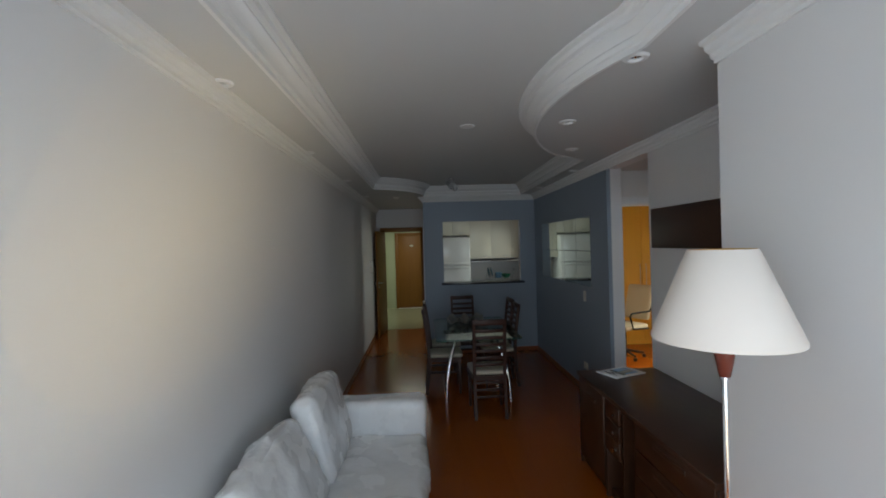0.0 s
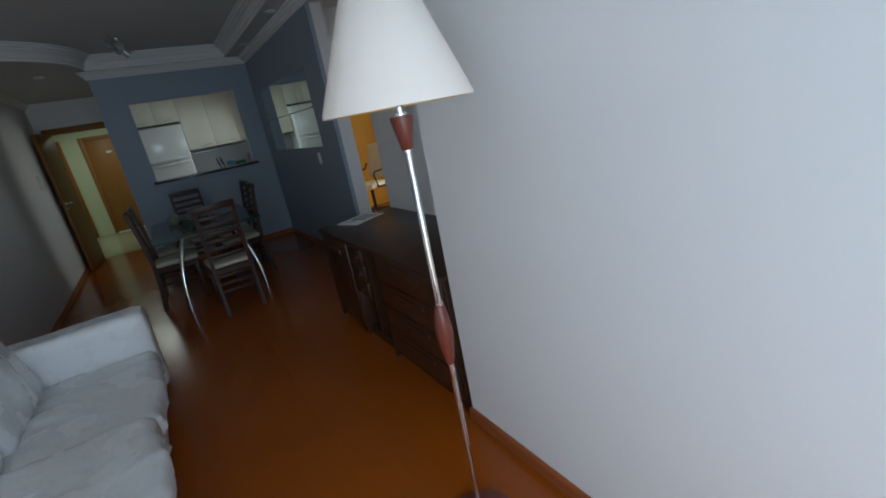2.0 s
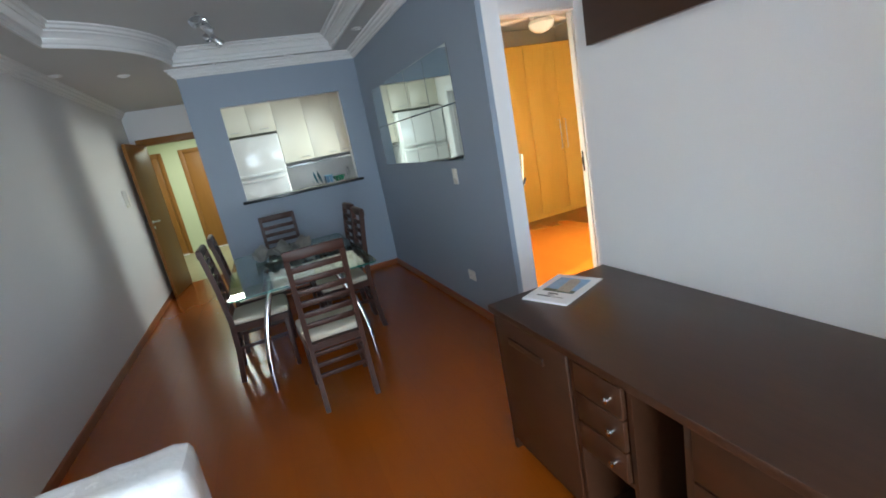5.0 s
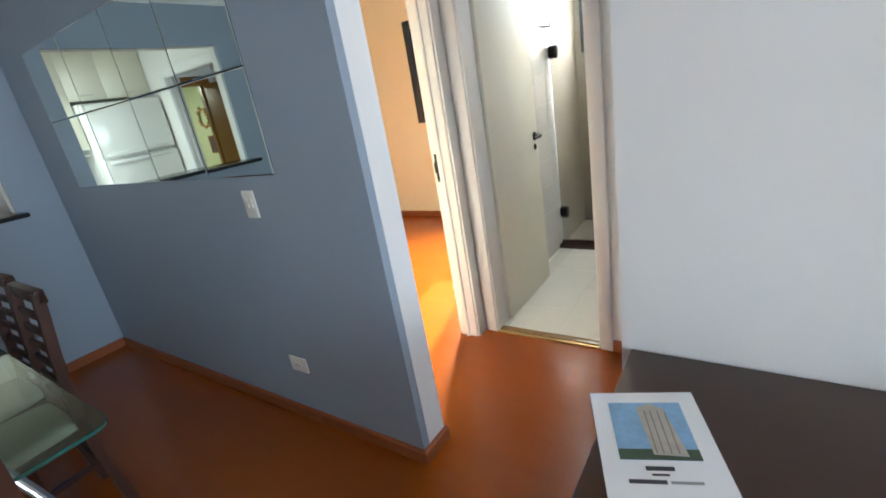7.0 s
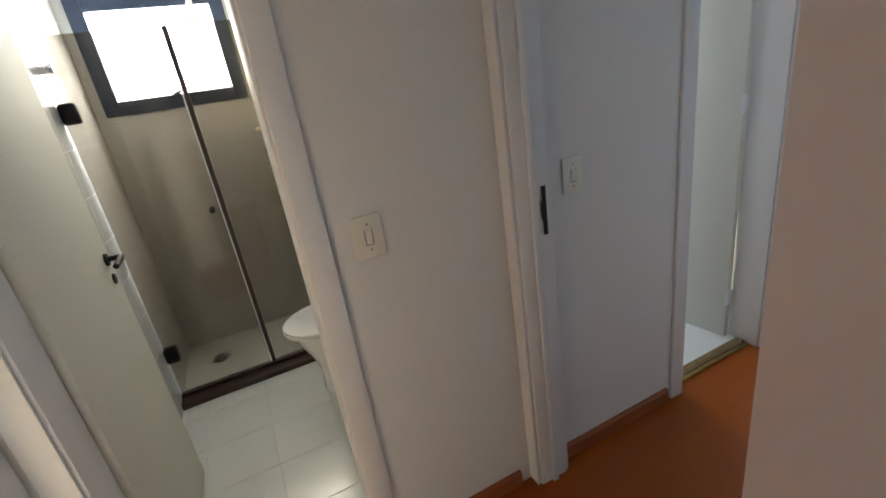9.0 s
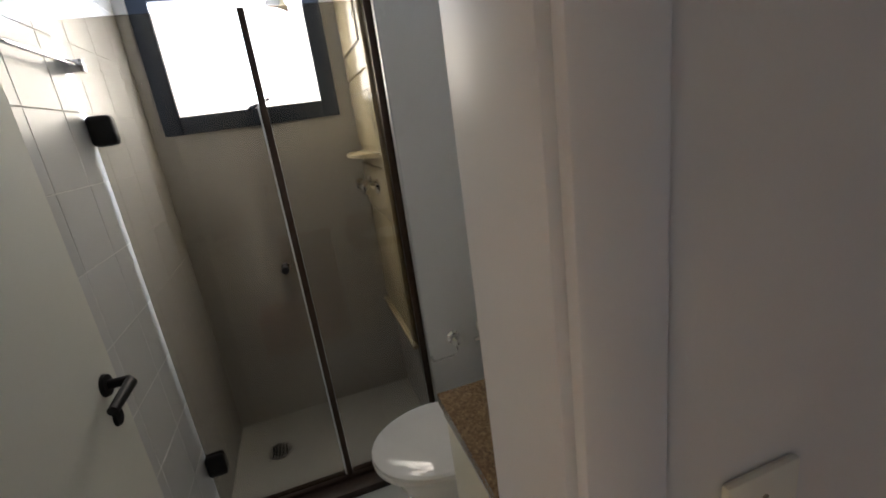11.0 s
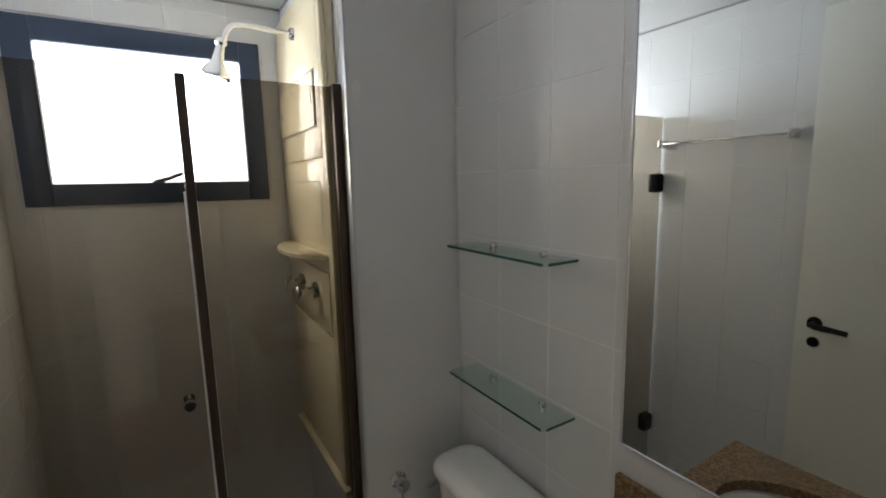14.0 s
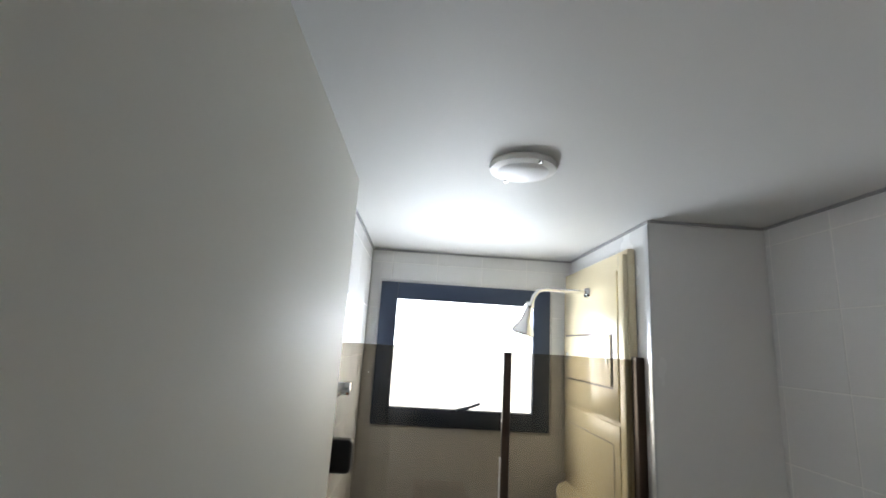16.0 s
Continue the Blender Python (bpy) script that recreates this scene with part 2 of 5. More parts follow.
STEEL = material("brushed_steel", (0.55, 0.56, 0.57), 0.28, 1.0, vary=0.06, fine=400, bump=0.1, stretch=(1, 1, 12))
STRIP = material("satin_aluminium_strip", (0.60, 0.61, 0.63), 0.35, 0.6, vary=0.03, bump=0)
BLACKPL = material("black_plastic", (0.012, 0.012, 0.013), 0.45, vary=0.2, spec=0.22)
BLACKALU = material("dark_anodised_aluminium", (0.036, 0.052, 0.092), 0.38, 0.3, vary=0.08)
BRONZE = material("bronze_aluminium_profile", (0.06, 0.04, 0.03), 0.35, 0.6, vary=0.1)
SHUTTER_BLUE = material("shutter_blue_grey", (0.15, 0.21, 0.27), 0.5, vary=0.08)
PANE_BROWN = wood("pane_reflection_brown", (0.16, 0.06, 0.022), (0.24, 0.10, 0.04), 0.4, 'Y')
PANE_GREY = material("pane_grey", (0.30, 0.30, 0.31), 0.5, vary=0.05)
SWITCH = material("switch_plastic", (0.78, 0.76, 0.68), 0.3, vary=0.02, bump=0)
GAP = material("shade_and_screw_grey", (0.22, 0.20, 0.17), 0.6, vary=0.1, bump=0)
PAPER = material("paper_white", (0.85, 0.86, 0.88), 0.45, vary=0.01, bump=0.02)
TILE = material("wall_tile_glaze", (0.72, 0.725, 0.73), 0.26, vary=0.03, scale=2, fine=30, bump=0.03)
GROUT = material("tile_grout", (0.765, 0.765, 0.755), 0.8, vary=0.06)
FTILE = material("floor_tile_glaze", (0.74, 0.76, 0.75), 0.16, vary=0.03, bump=0.03)
PORCELAIN = material("porcelain", (0.86, 0.86, 0.85), 0.07, vary=0.01, bump=0, coat=0.5)
BEIGE = material("shower_panel_beige", (0.74, 0.65, 0.44), 0.22, vary=0.04, bump=0.03)
GRANITE = granite("brown_granite")
SILL_STONE = material("dark_brown_granite", (0.062, 0.036, 0.027), 0.32, vary=0.35, scale=45, fine=220, bump=0.03)
MIRROR = mirror("mirror_silver")
MIRROR_OLD = mirror("mirror_silver_greenish", (0.70, 0.76, 0.715))
GLASS_T = glass("table_glass", (0.66, 0.77, 0.72), 0.0, 1.5)
GLASS_S = glass("smoked_shower_glass", (0.595, 0.555, 0.495), 0.0, 1.45)
GLASS_SH = glass("shelf_glass", (0.88, 0.96, 0.94), 0.0, 1.5)
GLASS_W = glass("window_glass", (0.9, 0.95, 1.0), 0.0, 1.45)
GLASS_EDGE = material("glass_edge_green", (0.025, 0.10, 0.083), 0.1, vary=0.1, bump=0)
# the pane itself emits, standing in for daylight through the glass
FROST = frosted("glowing_frosted_pane", (1.0, 1.0, 1.0), 7.0)
SKYBLUE = frosted("sky_backdrop", (0.45, 0.65, 1.0), 1.0)


# ---------------------------------------------------------------- mesh helpers
def box(bm, a, b, bevel=0.0, seg=2):
    """A box between two corners, with edges rounded by bevel."""
    lo, hi = [min(p, q) for p, q in zip(a, b)], [max(p, q) for p, q in zip(a, b)]
    vs = [bm.verts.new((x, y, z)) for x in (lo[0], hi[0]) for y in (lo[1], hi[1]) for z in (lo[2], hi[2])]
    fs = [bm.faces.new([vs[i] for i in f]) for f in ((0, 1, 3, 2), (4, 6, 7, 5), (0, 4, 5, 1), (2, 3, 7, 6), (0, 2, 6, 4), (1, 5, 7, 3))]
    if bevel:
        es = list({e for f in fs for e in f.edges})
        bmesh.ops.bevel(bm, geom=es, offset=min(bevel, 0.45 * min(h - l for l, h in zip(lo, hi))), segments=seg, affect='EDGES', profile=0.5)
    return bm


def tube(bm, pts, r, seg=12, cap=True):
    """A round bar along points; r is one radius or one for each point."""
    pts = [Vector(p) for p in pts]
    rs = r if isinstance(r, (list, tuple)) else [r] * len(pts)
    rings, up = [], None
    for i, p in enumerate(pts):
        d = (pts[min(i + 1, len(pts) - 1)] - pts[max(i - 1, 0)]).normalized()
        if up is None:
            up = Vector((0, 0, 1)) if abs(d.z) < 0.9 else Vector((1, 0, 0))
        s = d.cross(up).normalized()
        up = s.cross(d).normalized()
        rings.append([bm.verts.new(p + rs[i] * (math.cos(2 * math.pi * k / seg) * s + math.sin(2 * math.pi * k / seg) * up)) for k in range(seg)])
    for a, b in zip(rings, rings[1:]):
        for k in range(seg):
            bm.faces.new((a[k], a[(k + 1) % seg], b[(k + 1) % seg], b[k]))
    if cap:
        bm.faces.new(rings[0][::-1])
        bm.faces.new(rings[-1])
    return bm


def lathe(bm, prof, seg=32, at=(0, 0, 0), squash=(1, 1), m=None, top=True):
    """Turns a profile of (radius, height) about a vertical axis."""
    rings = []
    for r, z in prof:
        ring = []
        for k in range(seg):
            a = 2 * math.pi * k / seg
            p = Vector((at[0] + r * squash[0] * math.cos(a), at[1] + r * squash[1] * math.sin(a), at[2] + z))
            ring.append(bm.verts.new(m @ p if m else p))
        rings.append(ring)
    for a, b in zip(rings, rings[1:]):
        for k in range(seg):
            bm.faces.new((a[k], a[(k + 1) % seg], b[(k + 1) % seg], b[k]))
    if top and prof[0][0] > 1e-5:
        bm.faces.new(rings[0][::-1])
    if prof[-1][0] > 1e-5:
        bm.faces.new(rings[-1])
    return bm


def prism(bm, outline, z0, z1):
    """A flat plate with any outline."""
    lo, hi = [bm.verts.new((x, y, z0)) for x, y in outline], [bm.verts.new((x, y, z1)) for x, y in outline]
    n = len(outline)
    for i in range(n):
        bm.faces.new((lo[i], lo[(i + 1) % n], hi[(i + 1) % n], hi[i]))
    bm.faces.new(lo[::-1])
    bm.faces.new(hi)
    return bm


def moulding(bm, path, prof, closed=False):
    """Sweeps a profile of (out, z) along a plan path, mitred; out points to the left of the way."""
    n = len(path)
    P = [Vector((x, y)) for x, y in path]
    rows = []
    for i in range(n):
        a = P[i] - P[i - 1] if (i or closed) else P[1] - P[0]
        b = P[(i + 1) % n] - P[i] if (i < n - 1 or closed) else P[-1] - P[-2]
        na, nb = Vector((-a.y, a.x)).normalized(), Vector((-b.y, b.x)).normalized()
        m = (na + nb).normalized()
        m = m / max(0.35, m.dot(nb))
        rows.append([bm.verts.new((P[i].x + m.x * o, P[i].y + m.y * o, z)) for o, z in prof])
    k = len(prof)
    for i in range(n if closed else n - 1):
        a, b = rows[i], rows[(i + 1) % n]
        for j in range(k):
            bm.faces.new((a[j], b[j], b[(j + 1) % k], a[(j + 1) % k]))
    if not closed:
        bm.faces.new(rows[0])
        bm.faces.new(rows[-1][::-1])
    return bm


def softbox(bm, a, b, r=0.06, cuts=12, puff=0.0, rough=0.0, seed=0.0):
    """An upholstered block: rounded, puffed out, with uneven cloth."""
    lo, hi = Vector(a), Vector(b)
    c, h = (lo + hi) / 2, (hi - lo) / 2
    t = bmesh.new()
    bmesh.ops.create_cube(t, size=2)
    bmesh.ops.subdivide_edges(t, edges=t.edges[:], cuts=cuts, use_grid_fill=True)
    for v in t.verts:
        p = v.co.copy()
        q = Vector([p[i] * h[i] for i in range(3)])
        core = Vector([max(-(h[i] - r), min(h[i] - r, q[i])) for i in range(3)])
        d = q - core
        if d.length > 1e-6:
            q = core + d.normalized() * min(r, max(abs(x) for x in d))
        f = (1 - p.x ** 2) * (1 - p.y ** 2) + (1 - p.y ** 2) * (1 - p.z ** 2) + (1 - p.x ** 2) * (1 - p.z ** 2)
        q += q.normalized() * puff * f * 0.5
        w = q + c
        if rough:
            rid = (1 - abs(noise.noise(Vector((w.x * 3.1 + seed, w.y * 4.3, w.z * 3.7 + seed))))) ** 6
            q += q.normalized() * rough * 0.9 * rid
            q += q.normalized() * rough * (noise.noise(Vector((w.x * 5 + seed, w.y * 5, w.z * 5))) + 0.5 * noise.noise(Vector((w.x * 13, w.y * 13 + seed, w.z * 13))))
        v.co = q + c
    me = bpy.data.meshes.new("tmp")
    t.to_mesh(me)
    t.free()
    bm.from_mesh(me)
    bpy.data.meshes.remove(me)
    return bm


def finish(bm, name, mat, smooth=True):
    bmesh.ops.recalc_face_normals(bm, faces=bm.faces[:])
    me = bpy.data.meshes.new(name)
    bm.to_mesh(me)
    bm.free()
    me.materials.append(mat)
    if smooth:
        for p in me.polygons:
            p.use_smooth = True
        me.set_sharp_from_angle(angle=radians(35))
    return me


def part(name, bm, mat, parent=None, label="", smooth=True):
    """Links a bmesh as one mesh object under its thing."""
    ob = new(name, finish(bm, name, mat, smooth))
    if parent is not None:
        ob.parent = parent
    return tagged(ob, label)


def thing(name, m, label, category, group="", kind=""):
    ob = new(name)
    ob.matrix_basis = m
    ob.empty_display_size = 0.1
    return tagged(ob, label, category, group, kind)


def B(a, b, bevel=0.0, seg=2):
    return box(bmesh.new(), a, b, bevel, seg)


def structure(name, bm, mat, label, category, smooth=False):
    return tagged(part(name, bm, mat, None, "", smooth), label, category, kind="structure")


def wall(name, a, b, holes, mat, label, axis):
    """A wall block from corner a to corner b, along axis 'x' or 'y', with holes (from, to, bottom, top) cut through."""
    bm = bmesh.new()
    i = 0 if axis == 'x' else 1

    def piece(u0, u1, z0, z1):
        if u1 - u0 < 1e-4 or z1 - z0 < 1e-4:
            return
        p, q = list(a), list(b)
        p[i], q[i], p[2], q[2] = u0, u1, z0, z1
        box(bm, p, q)
    cur = a[i]
    for h0, h1, z0, z1 in sorted(holes):
        piece(cur, h0, a[2], b[2])
        piece(h0, h1, a[2], z0)
        piece(h0, h1, z1, b[2])
        cur = h1
    piece(cur, b[i], a[2], b[2])
    return structure(name, bm, mat, label, "wall")


# ---------------------------------------------------------------- floors, walls, ceilings
H = 2.70
structure("floor", B((-0.80, -0.30, -0.10), (5.60, 10.35, 0.0)), FLOOR, "glossy red-brown laminate floor through living room, hall and bedrooms", "floor")
structure("corridor_floor", B((-1.6, 10.35, -0.10), (1.6, 13.7, 0.004)), STONE_G, "polished stone floor of the corridor outside, tinted green for its reflections", "floor")

wall("wall_west", (-0.79, -0.30, 0), (-0.67, 10.47, H), [], WALL, "long plain white-grey painted living room wall", 'y')
wall("wall_south", (-0.79, -0.42, 0), (5.6, -0.30, H), [(-0.60, 1.50, 0.02, 2.20), (3.05, 4.435, 1.05, 2.20)], WALL, "white wall with balcony door and bedroom window", 'x')
wall("wall_near_block", (1.543, -0.30, 0), (1.66, 2.54, H), [], WALL, "white wall beside the floor lamp", 'y')
wall("wall_near_return", (1.66, 2.42, 0), (2.175, 2.54, H), [], WALL, "white wall return at the sideboard niche", 'x')
wall("wall_panel", (2.175, 2.42, 0), (2.326, 4.350, H), [], WALL, "white wall behind the sideboard", 'y')
wall("wall_kitchen_north_face", (0.33, 8.07, 0), (2.163, 8.105, H), [(0.643, 1.911, 1.13, 2.152)], BLUE, "blue-grey wall with the kitchen pass-through", 'x')
wall("wall_kitchen_inner", (0.33, 8.105, 0), (2.32, 8.19, H), [(0.643, 1.911, 1.13, 2.152)], WALL, "white kitchen side of the pass-through wall", 'x')
wall("wall_blue_face", (2.163, 5.153, 0), (2.20, 8.105, 2.60), [], BLUE, "blue-grey wall with the tiled mirror", 'y')
wall("wall_blue_core", (2.20, 5.15, 0), (2.312, 8.105, H), [], WALL, "white end of the blue wall", 'y')
wall("wall_opening_lintel", (2.180, 4.351, 2.48), (2.305, 5.149, H), [], WALL, "white lintel over the hall opening", 'y')
wall("wall_bedroom_door", (2.312, 5.425, 0), (3.22, 5.538, H), [(2.42, 3.135, 0, 2.15)], WALL, "hall wall with bedroom door", 'x')
wall("wall_bath_hall", (3.22, 2.605, 0), (3.36, 5.55, H), [(4.694, 5.345, 0, 2.22), (2.672, 3.27, 0, 2.17)], WALL, "white hall wall with bathroom doors", 'y')
wall("wall_bedroom_south_door", (2.30, 3.97, 0), (3.22, 4.09, H), [(2.40, 3.182, 0, 2.15)], WALL, "hall wall with second bedroom door", 'x')
wall("wall_bath_north", (3.36, 5.430, 0), (5.60, 5.55, H), [], WALL_CREAM, "wall between bathroom and bedroom", 'x')
wall("wall_bath_south", (3.36, 3.95, 0), (5.60, 4.098, H), [], WALL, "wall behind vanity and toilet", 'x')
# second opening is unseen, added for the ensuite lamp
wall("wall_east", (5.402, -0.42, 0), (5.60, 5.55, H), [(4.61, 5.34, 1.60, 2.185), (2.68, 3.22, 1.60, 2.185)], WALL, "outer wall with the bathroom window", 'y')
wall("wall_east_bedroom", (5.50, 5.55, 0), (5.62, 8.80, H), [(6.25, 7.34, 1.145, 2.23)], WALL_CREAM, "cream bedroom wall with black framed window", 'y')
wall("wall_bedroom_north", (2.44, 8.72, 0), (5.62, 8.84, H), [], WALL_CREAM, "bedroom wall behind the wardrobe", 'x')
wall("wall_bedroom_west", (2.32, 5.55, 0), (2.345, 8.72, H), [], WALL_CREAM, "cream bedroom side of the blue wall", 'y')
wall("wall_bedroom_south_west", (1.66, -0.30, 0), (1.70, 2.42, H), [], WALL, "white bedroom wall", 'y')
wall("wall_ensuite_north", (3.36, 3.40, 0), (5.40, 3.50, H), [], WALL, "ensuite wall", 'x')
wall("wall_ensuite_south", (3.22, 2.515, 0), (5.40, 2.604, H), [], WALL, "bedroom wall beside the ensuite", 'x')
wall("wall_kitchen_west", (0.33, 8.19, 0), (0.45, 10.35, H), [(8.40, 9.42, 0, 2.10)], WALL, "white wall between entry and kitchen with doorway", 'y')
# opening is unseen, added for the kitchen lamp
wall("wall_kitchen_east", (2.40, 8.19, 0), (2.52, 10.35, H), [(8.85, 9.6, 1.2, 2.1)], WALL, "kitchen side wall", 'y')
wall("wall_kitchen_far", (0.45, 10.30, 0), (2.52, 10.42, H), [], WALL, "kitchen wall behind the cabinets", 'x')
wall("wall_entry", (-0.67, 10.35, 0), (0.45, 10.47, H), [(-0.53, 0.29, 0, 2.10)], WALL, "white wall with the entry door", 'x')
wall("corridor_wall_end", (-1.7, 13.60, 0), (1.7, 13.72, 2.5), [], GREEN, "pale green corridor wall", 'x')
wall("corridor_wall_west", (-1.72, 10.47, 0), (-1.6, 13.72, 2.5), [], GREEN, "pale green corridor wall", 'y')
wall("corridor_wall_east", (1.6, 10.47, 0), (1.72, 13.72, 2.5), [], GREEN, "pale green corridor wall", 'y')
wall("corridor_wall_near", (-1.7, 10.47, 0), (1.7, 10.50, 2.5), [(-0.53, 0.29, 0, 2.10)], GREEN, "pale green corridor side of the entry wall", 'x')

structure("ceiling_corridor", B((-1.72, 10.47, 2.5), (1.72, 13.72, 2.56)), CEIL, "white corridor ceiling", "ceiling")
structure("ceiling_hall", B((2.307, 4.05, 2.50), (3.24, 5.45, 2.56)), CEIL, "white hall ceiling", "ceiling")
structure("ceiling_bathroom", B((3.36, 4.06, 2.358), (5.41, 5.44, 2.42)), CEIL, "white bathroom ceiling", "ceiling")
# Grey strips paint the shadow line where the bathroom ceiling meets the walls.
joint = bmesh.new()
for a, b in (((3.366, 5.419, 2.350), (5.397, 5.4265, 2.3575)), ((5.391, 4.486, 2.350), (5.3985, 5.419, 2.3575)), ((4.648, 4.4785, 2.350), (5.391, 4.486, 2.3575)),
             ((4.6405, 4.11, 2.350), (4.648, 4.4785, 2.3575)), ((3.366, 4.1025, 2.350), (4.6405, 4.11, 2.3575))):
    box(joint, a, b)
structure("ceiling_shadow_line", joint, material("shadow_gap_grey", (0.30, 0.30, 0.31), 0.7), "thin grey strip painted for the shadow gap between bathroom ceiling and walls", "joint")
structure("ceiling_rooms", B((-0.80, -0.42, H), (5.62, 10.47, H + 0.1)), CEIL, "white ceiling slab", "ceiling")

# dropped soffit of the living room with a curved tray
arc = []
cx, cy, rad = 3.33, 3.40, 2.245
for k in range(15):
    a = radians(202.2 - k * (202.2 - 143.5) / 14)
    arc.append((cx + rad * math.cos(a), cy + rad * math.sin(a)))
TRAY = [(1.20, -0.20)] + arc + [(1.90, 5.05), (1.90, 7.87), (0.34, 7.87)]
for k in range(1, 13):
    u = radians(1 + k * 72.5 / 12)
    TRAY.append((-0.60 + 0.94 * math.cos(u), 7.87 - 1.08 * math.sin(u)))
TRAY += [(-0.34, -0.20)]
SOFF = 2.56


def soffit():
    """The dropped ceiling: a plate with the tray cut out, as bridged strips between tray edge and walls."""
    bm = bmesh.new()
    outer = [(-0.67, -0.30), (1.543, -0.30), (1.543, 2.54), (2.175, 2.54), (2.175, 4.350), (2.163, 4.350), (2.163, 8.07), (0.33, 8.07), (0.33, 10.35), (-0.67, 10.35)]
    loops = []
    for ring in (outer, TRAY):
        vs = [bm.verts.new((x, y, SOFF)) for x, y in ring]
        loops += [bm.edges.new((vs[i], vs[(i + 1) % len(vs)])) for i in range(len(vs))]
    bmesh.ops.triangle_fill(bm, use_beauty=True, edges=loops)
    inner = [f for f in bm.faces if inside(f.calc_center_median(), TRAY)]
    bmesh.ops.delete(bm, geom=inner, context='FACES')
    g = bmesh.ops.extrude_face_region(bm, geom=bm.faces[:])
    for v in g["geom"]:
        if isinstance(v, bmesh.types.BMVert):
            v.co.z = H
    return bm


def inside(p, poly):
    c = False
    for i in range(len(poly)):
        (x0, y0), (x1, y1) = poly[i - 1], poly[i]
        if (y0 > p.y) != (y1 > p.y) and p.x < (x1 - x0) * (p.y - y0) / (y1 - y0) + x0:
            c = not c
    return c


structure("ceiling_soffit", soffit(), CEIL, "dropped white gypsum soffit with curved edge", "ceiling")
TRAYPROF = [(-0.004, SOFF - 0.012), (0.012, SOFF - 0.012), (0.012, SOFF + 0.012), (0.026, SOFF + 0.018), (0.032, SOFF + 0.04), (0.024, SOFF + 0.052), (0.040, SOFF + 0.075), (0.062, SOFF + 0.086),
            (0.062, SOFF + 0.098), (0.085, SOFF + 0.104), (0.092, SOFF + 0.122), (0.115, SOFF + 0.128), (0.115, H + 0.01), (-0.004, H + 0.01)]
structure("tray_moulding", moulding(bmesh.new(), TRAY, TRAYPROF, True), PLASTER, "stepped white plaster moulding round the ceiling tray", "moulding", True)
CROWN = [(-0.003, 2.475), (0.012, 2.475), (0.014, 2.488), (0.028, 2.494), (0.032, 2.512), (0.050, 2.522), (0.056, 2.540), (0.074, 2.546), (0.078, 2.562), (-0.003, 2.562)]
RUN = [(-0.67, 10.35), (-0.67, -0.30), (1.543, -0.30), (1.543, 2.54)]
structure("crown_moulding_west", moulding(bmesh.new(), RUN, CROWN), PLASTER, "white plaster crown moulding", "moulding", True)
structure("crown_moulding_east", moulding(bmesh.new(), [(2.175, 2.54), (2.175, 4.34), (2.163, 4.36), (2.163, 8.07), (0.33, 8.07), (0.33, 8.2)], CROWN), PLASTER, "white plaster crown moulding", "moulding", True)


def skirting(name, path, mat=SKIRT):
    structure(name, moulding(bmesh.new(), path, [(-0.004, 0.001), (0.014, 0.001), (0.014, 0.055), (0.008, 0.066), (-0.004, 0.068)]), mat, "reddish wooden skirting board", "skirting")


skirting("baseboard_west", [(-0.67, 10.34), (-0.67, -0.29)])
skirting("baseboard_near", [(1.543, -0.29), (1.543, 2.54), (1.60, 2.54)])
skirting("baseboard_north", [(2.312, 5.42), (2.312, 5.15), (2.163, 5.15), (2.163, 8.07), (0.33, 8.07), (0.33, 8.32)])
skirting("baseboard_hall_end", [(2.175, 4.33), (2.175, 4.350), (2.326, 4.350), (2.326, 4.10)])
skirting("baseboard_hall", [(3.22, 4.15), (3.22, 4.64)])
skirting("baseboard_bedroom_south", [(3.22, 3.35), (3.22, 3.96)])
skirting("baseboard_bedroom_far", [(2.24, -0.30), (5.40, -0.30), (5.40, 2.515), (3.22, 2.515), (3.22, 2.61)])
skirting("baseboard_bedroom_east", [(5.50, 5.55), (5.50, 8.14)])


# ================================================================ living room
def sofa():
    s = thing("sofa", pose(-0.19, 3.28, 0), "low white vinyl-covered sofa along the white wall", "sofa")
    part("base", softbox(bmesh.new(), (-0.42, -1.13, 0.03), (0.455, 1.10, 0.20), 0.03, 14, 0, 0.004), FABRIC, s)
    part("backrest", softbox(bmesh.new(), (-0.45, -1.10, 0.18), (-0.22, 1.10, 0.60), 0.07, 14, 0.02, 0.012), FABRIC, s)
    for y0, y1 in ((0.94, 1.17), (-1.20, -0.97)):
        part("arm", softbox(bmesh.new(), (-0.44, y0, 0.03), (0.495, y1, 0.578), 0.05, 14, 0.0, 0.008, y0), FABRIC, s)
    for y0, y1, sd, top in ((0.02, 0.93, 1.0, 0.335), (-0.96, 0.03, 4.0, 0.365)):
        part("seat_cushion", softbox(bmesh.new(), (-0.30, y0, 0.19), (0.485, y1, top), 0.05, 30, 0.03, 0.020, sd), FABRIC, s)
    for y0, y1, lean, sd, h in ((0.22, 0.92, -13, 2.0, 0.54), (-0.70, 0.16, -24, 7.0, 0.50)):
        bm = softbox(bmesh.new(), (-0.085, y0, 0.0), (0.085, y1, h), 0.06, 26, 0.045, 0.02, sd)
        bmesh.ops.transform(bm, matrix=Matrix.Translation((-0.13, 0, 0.32)) @ Matrix.Rotation(radians(lean), 4, 'Y'), verts=bm.verts[:])
        part("back_cushion", bm, FABRIC, s)


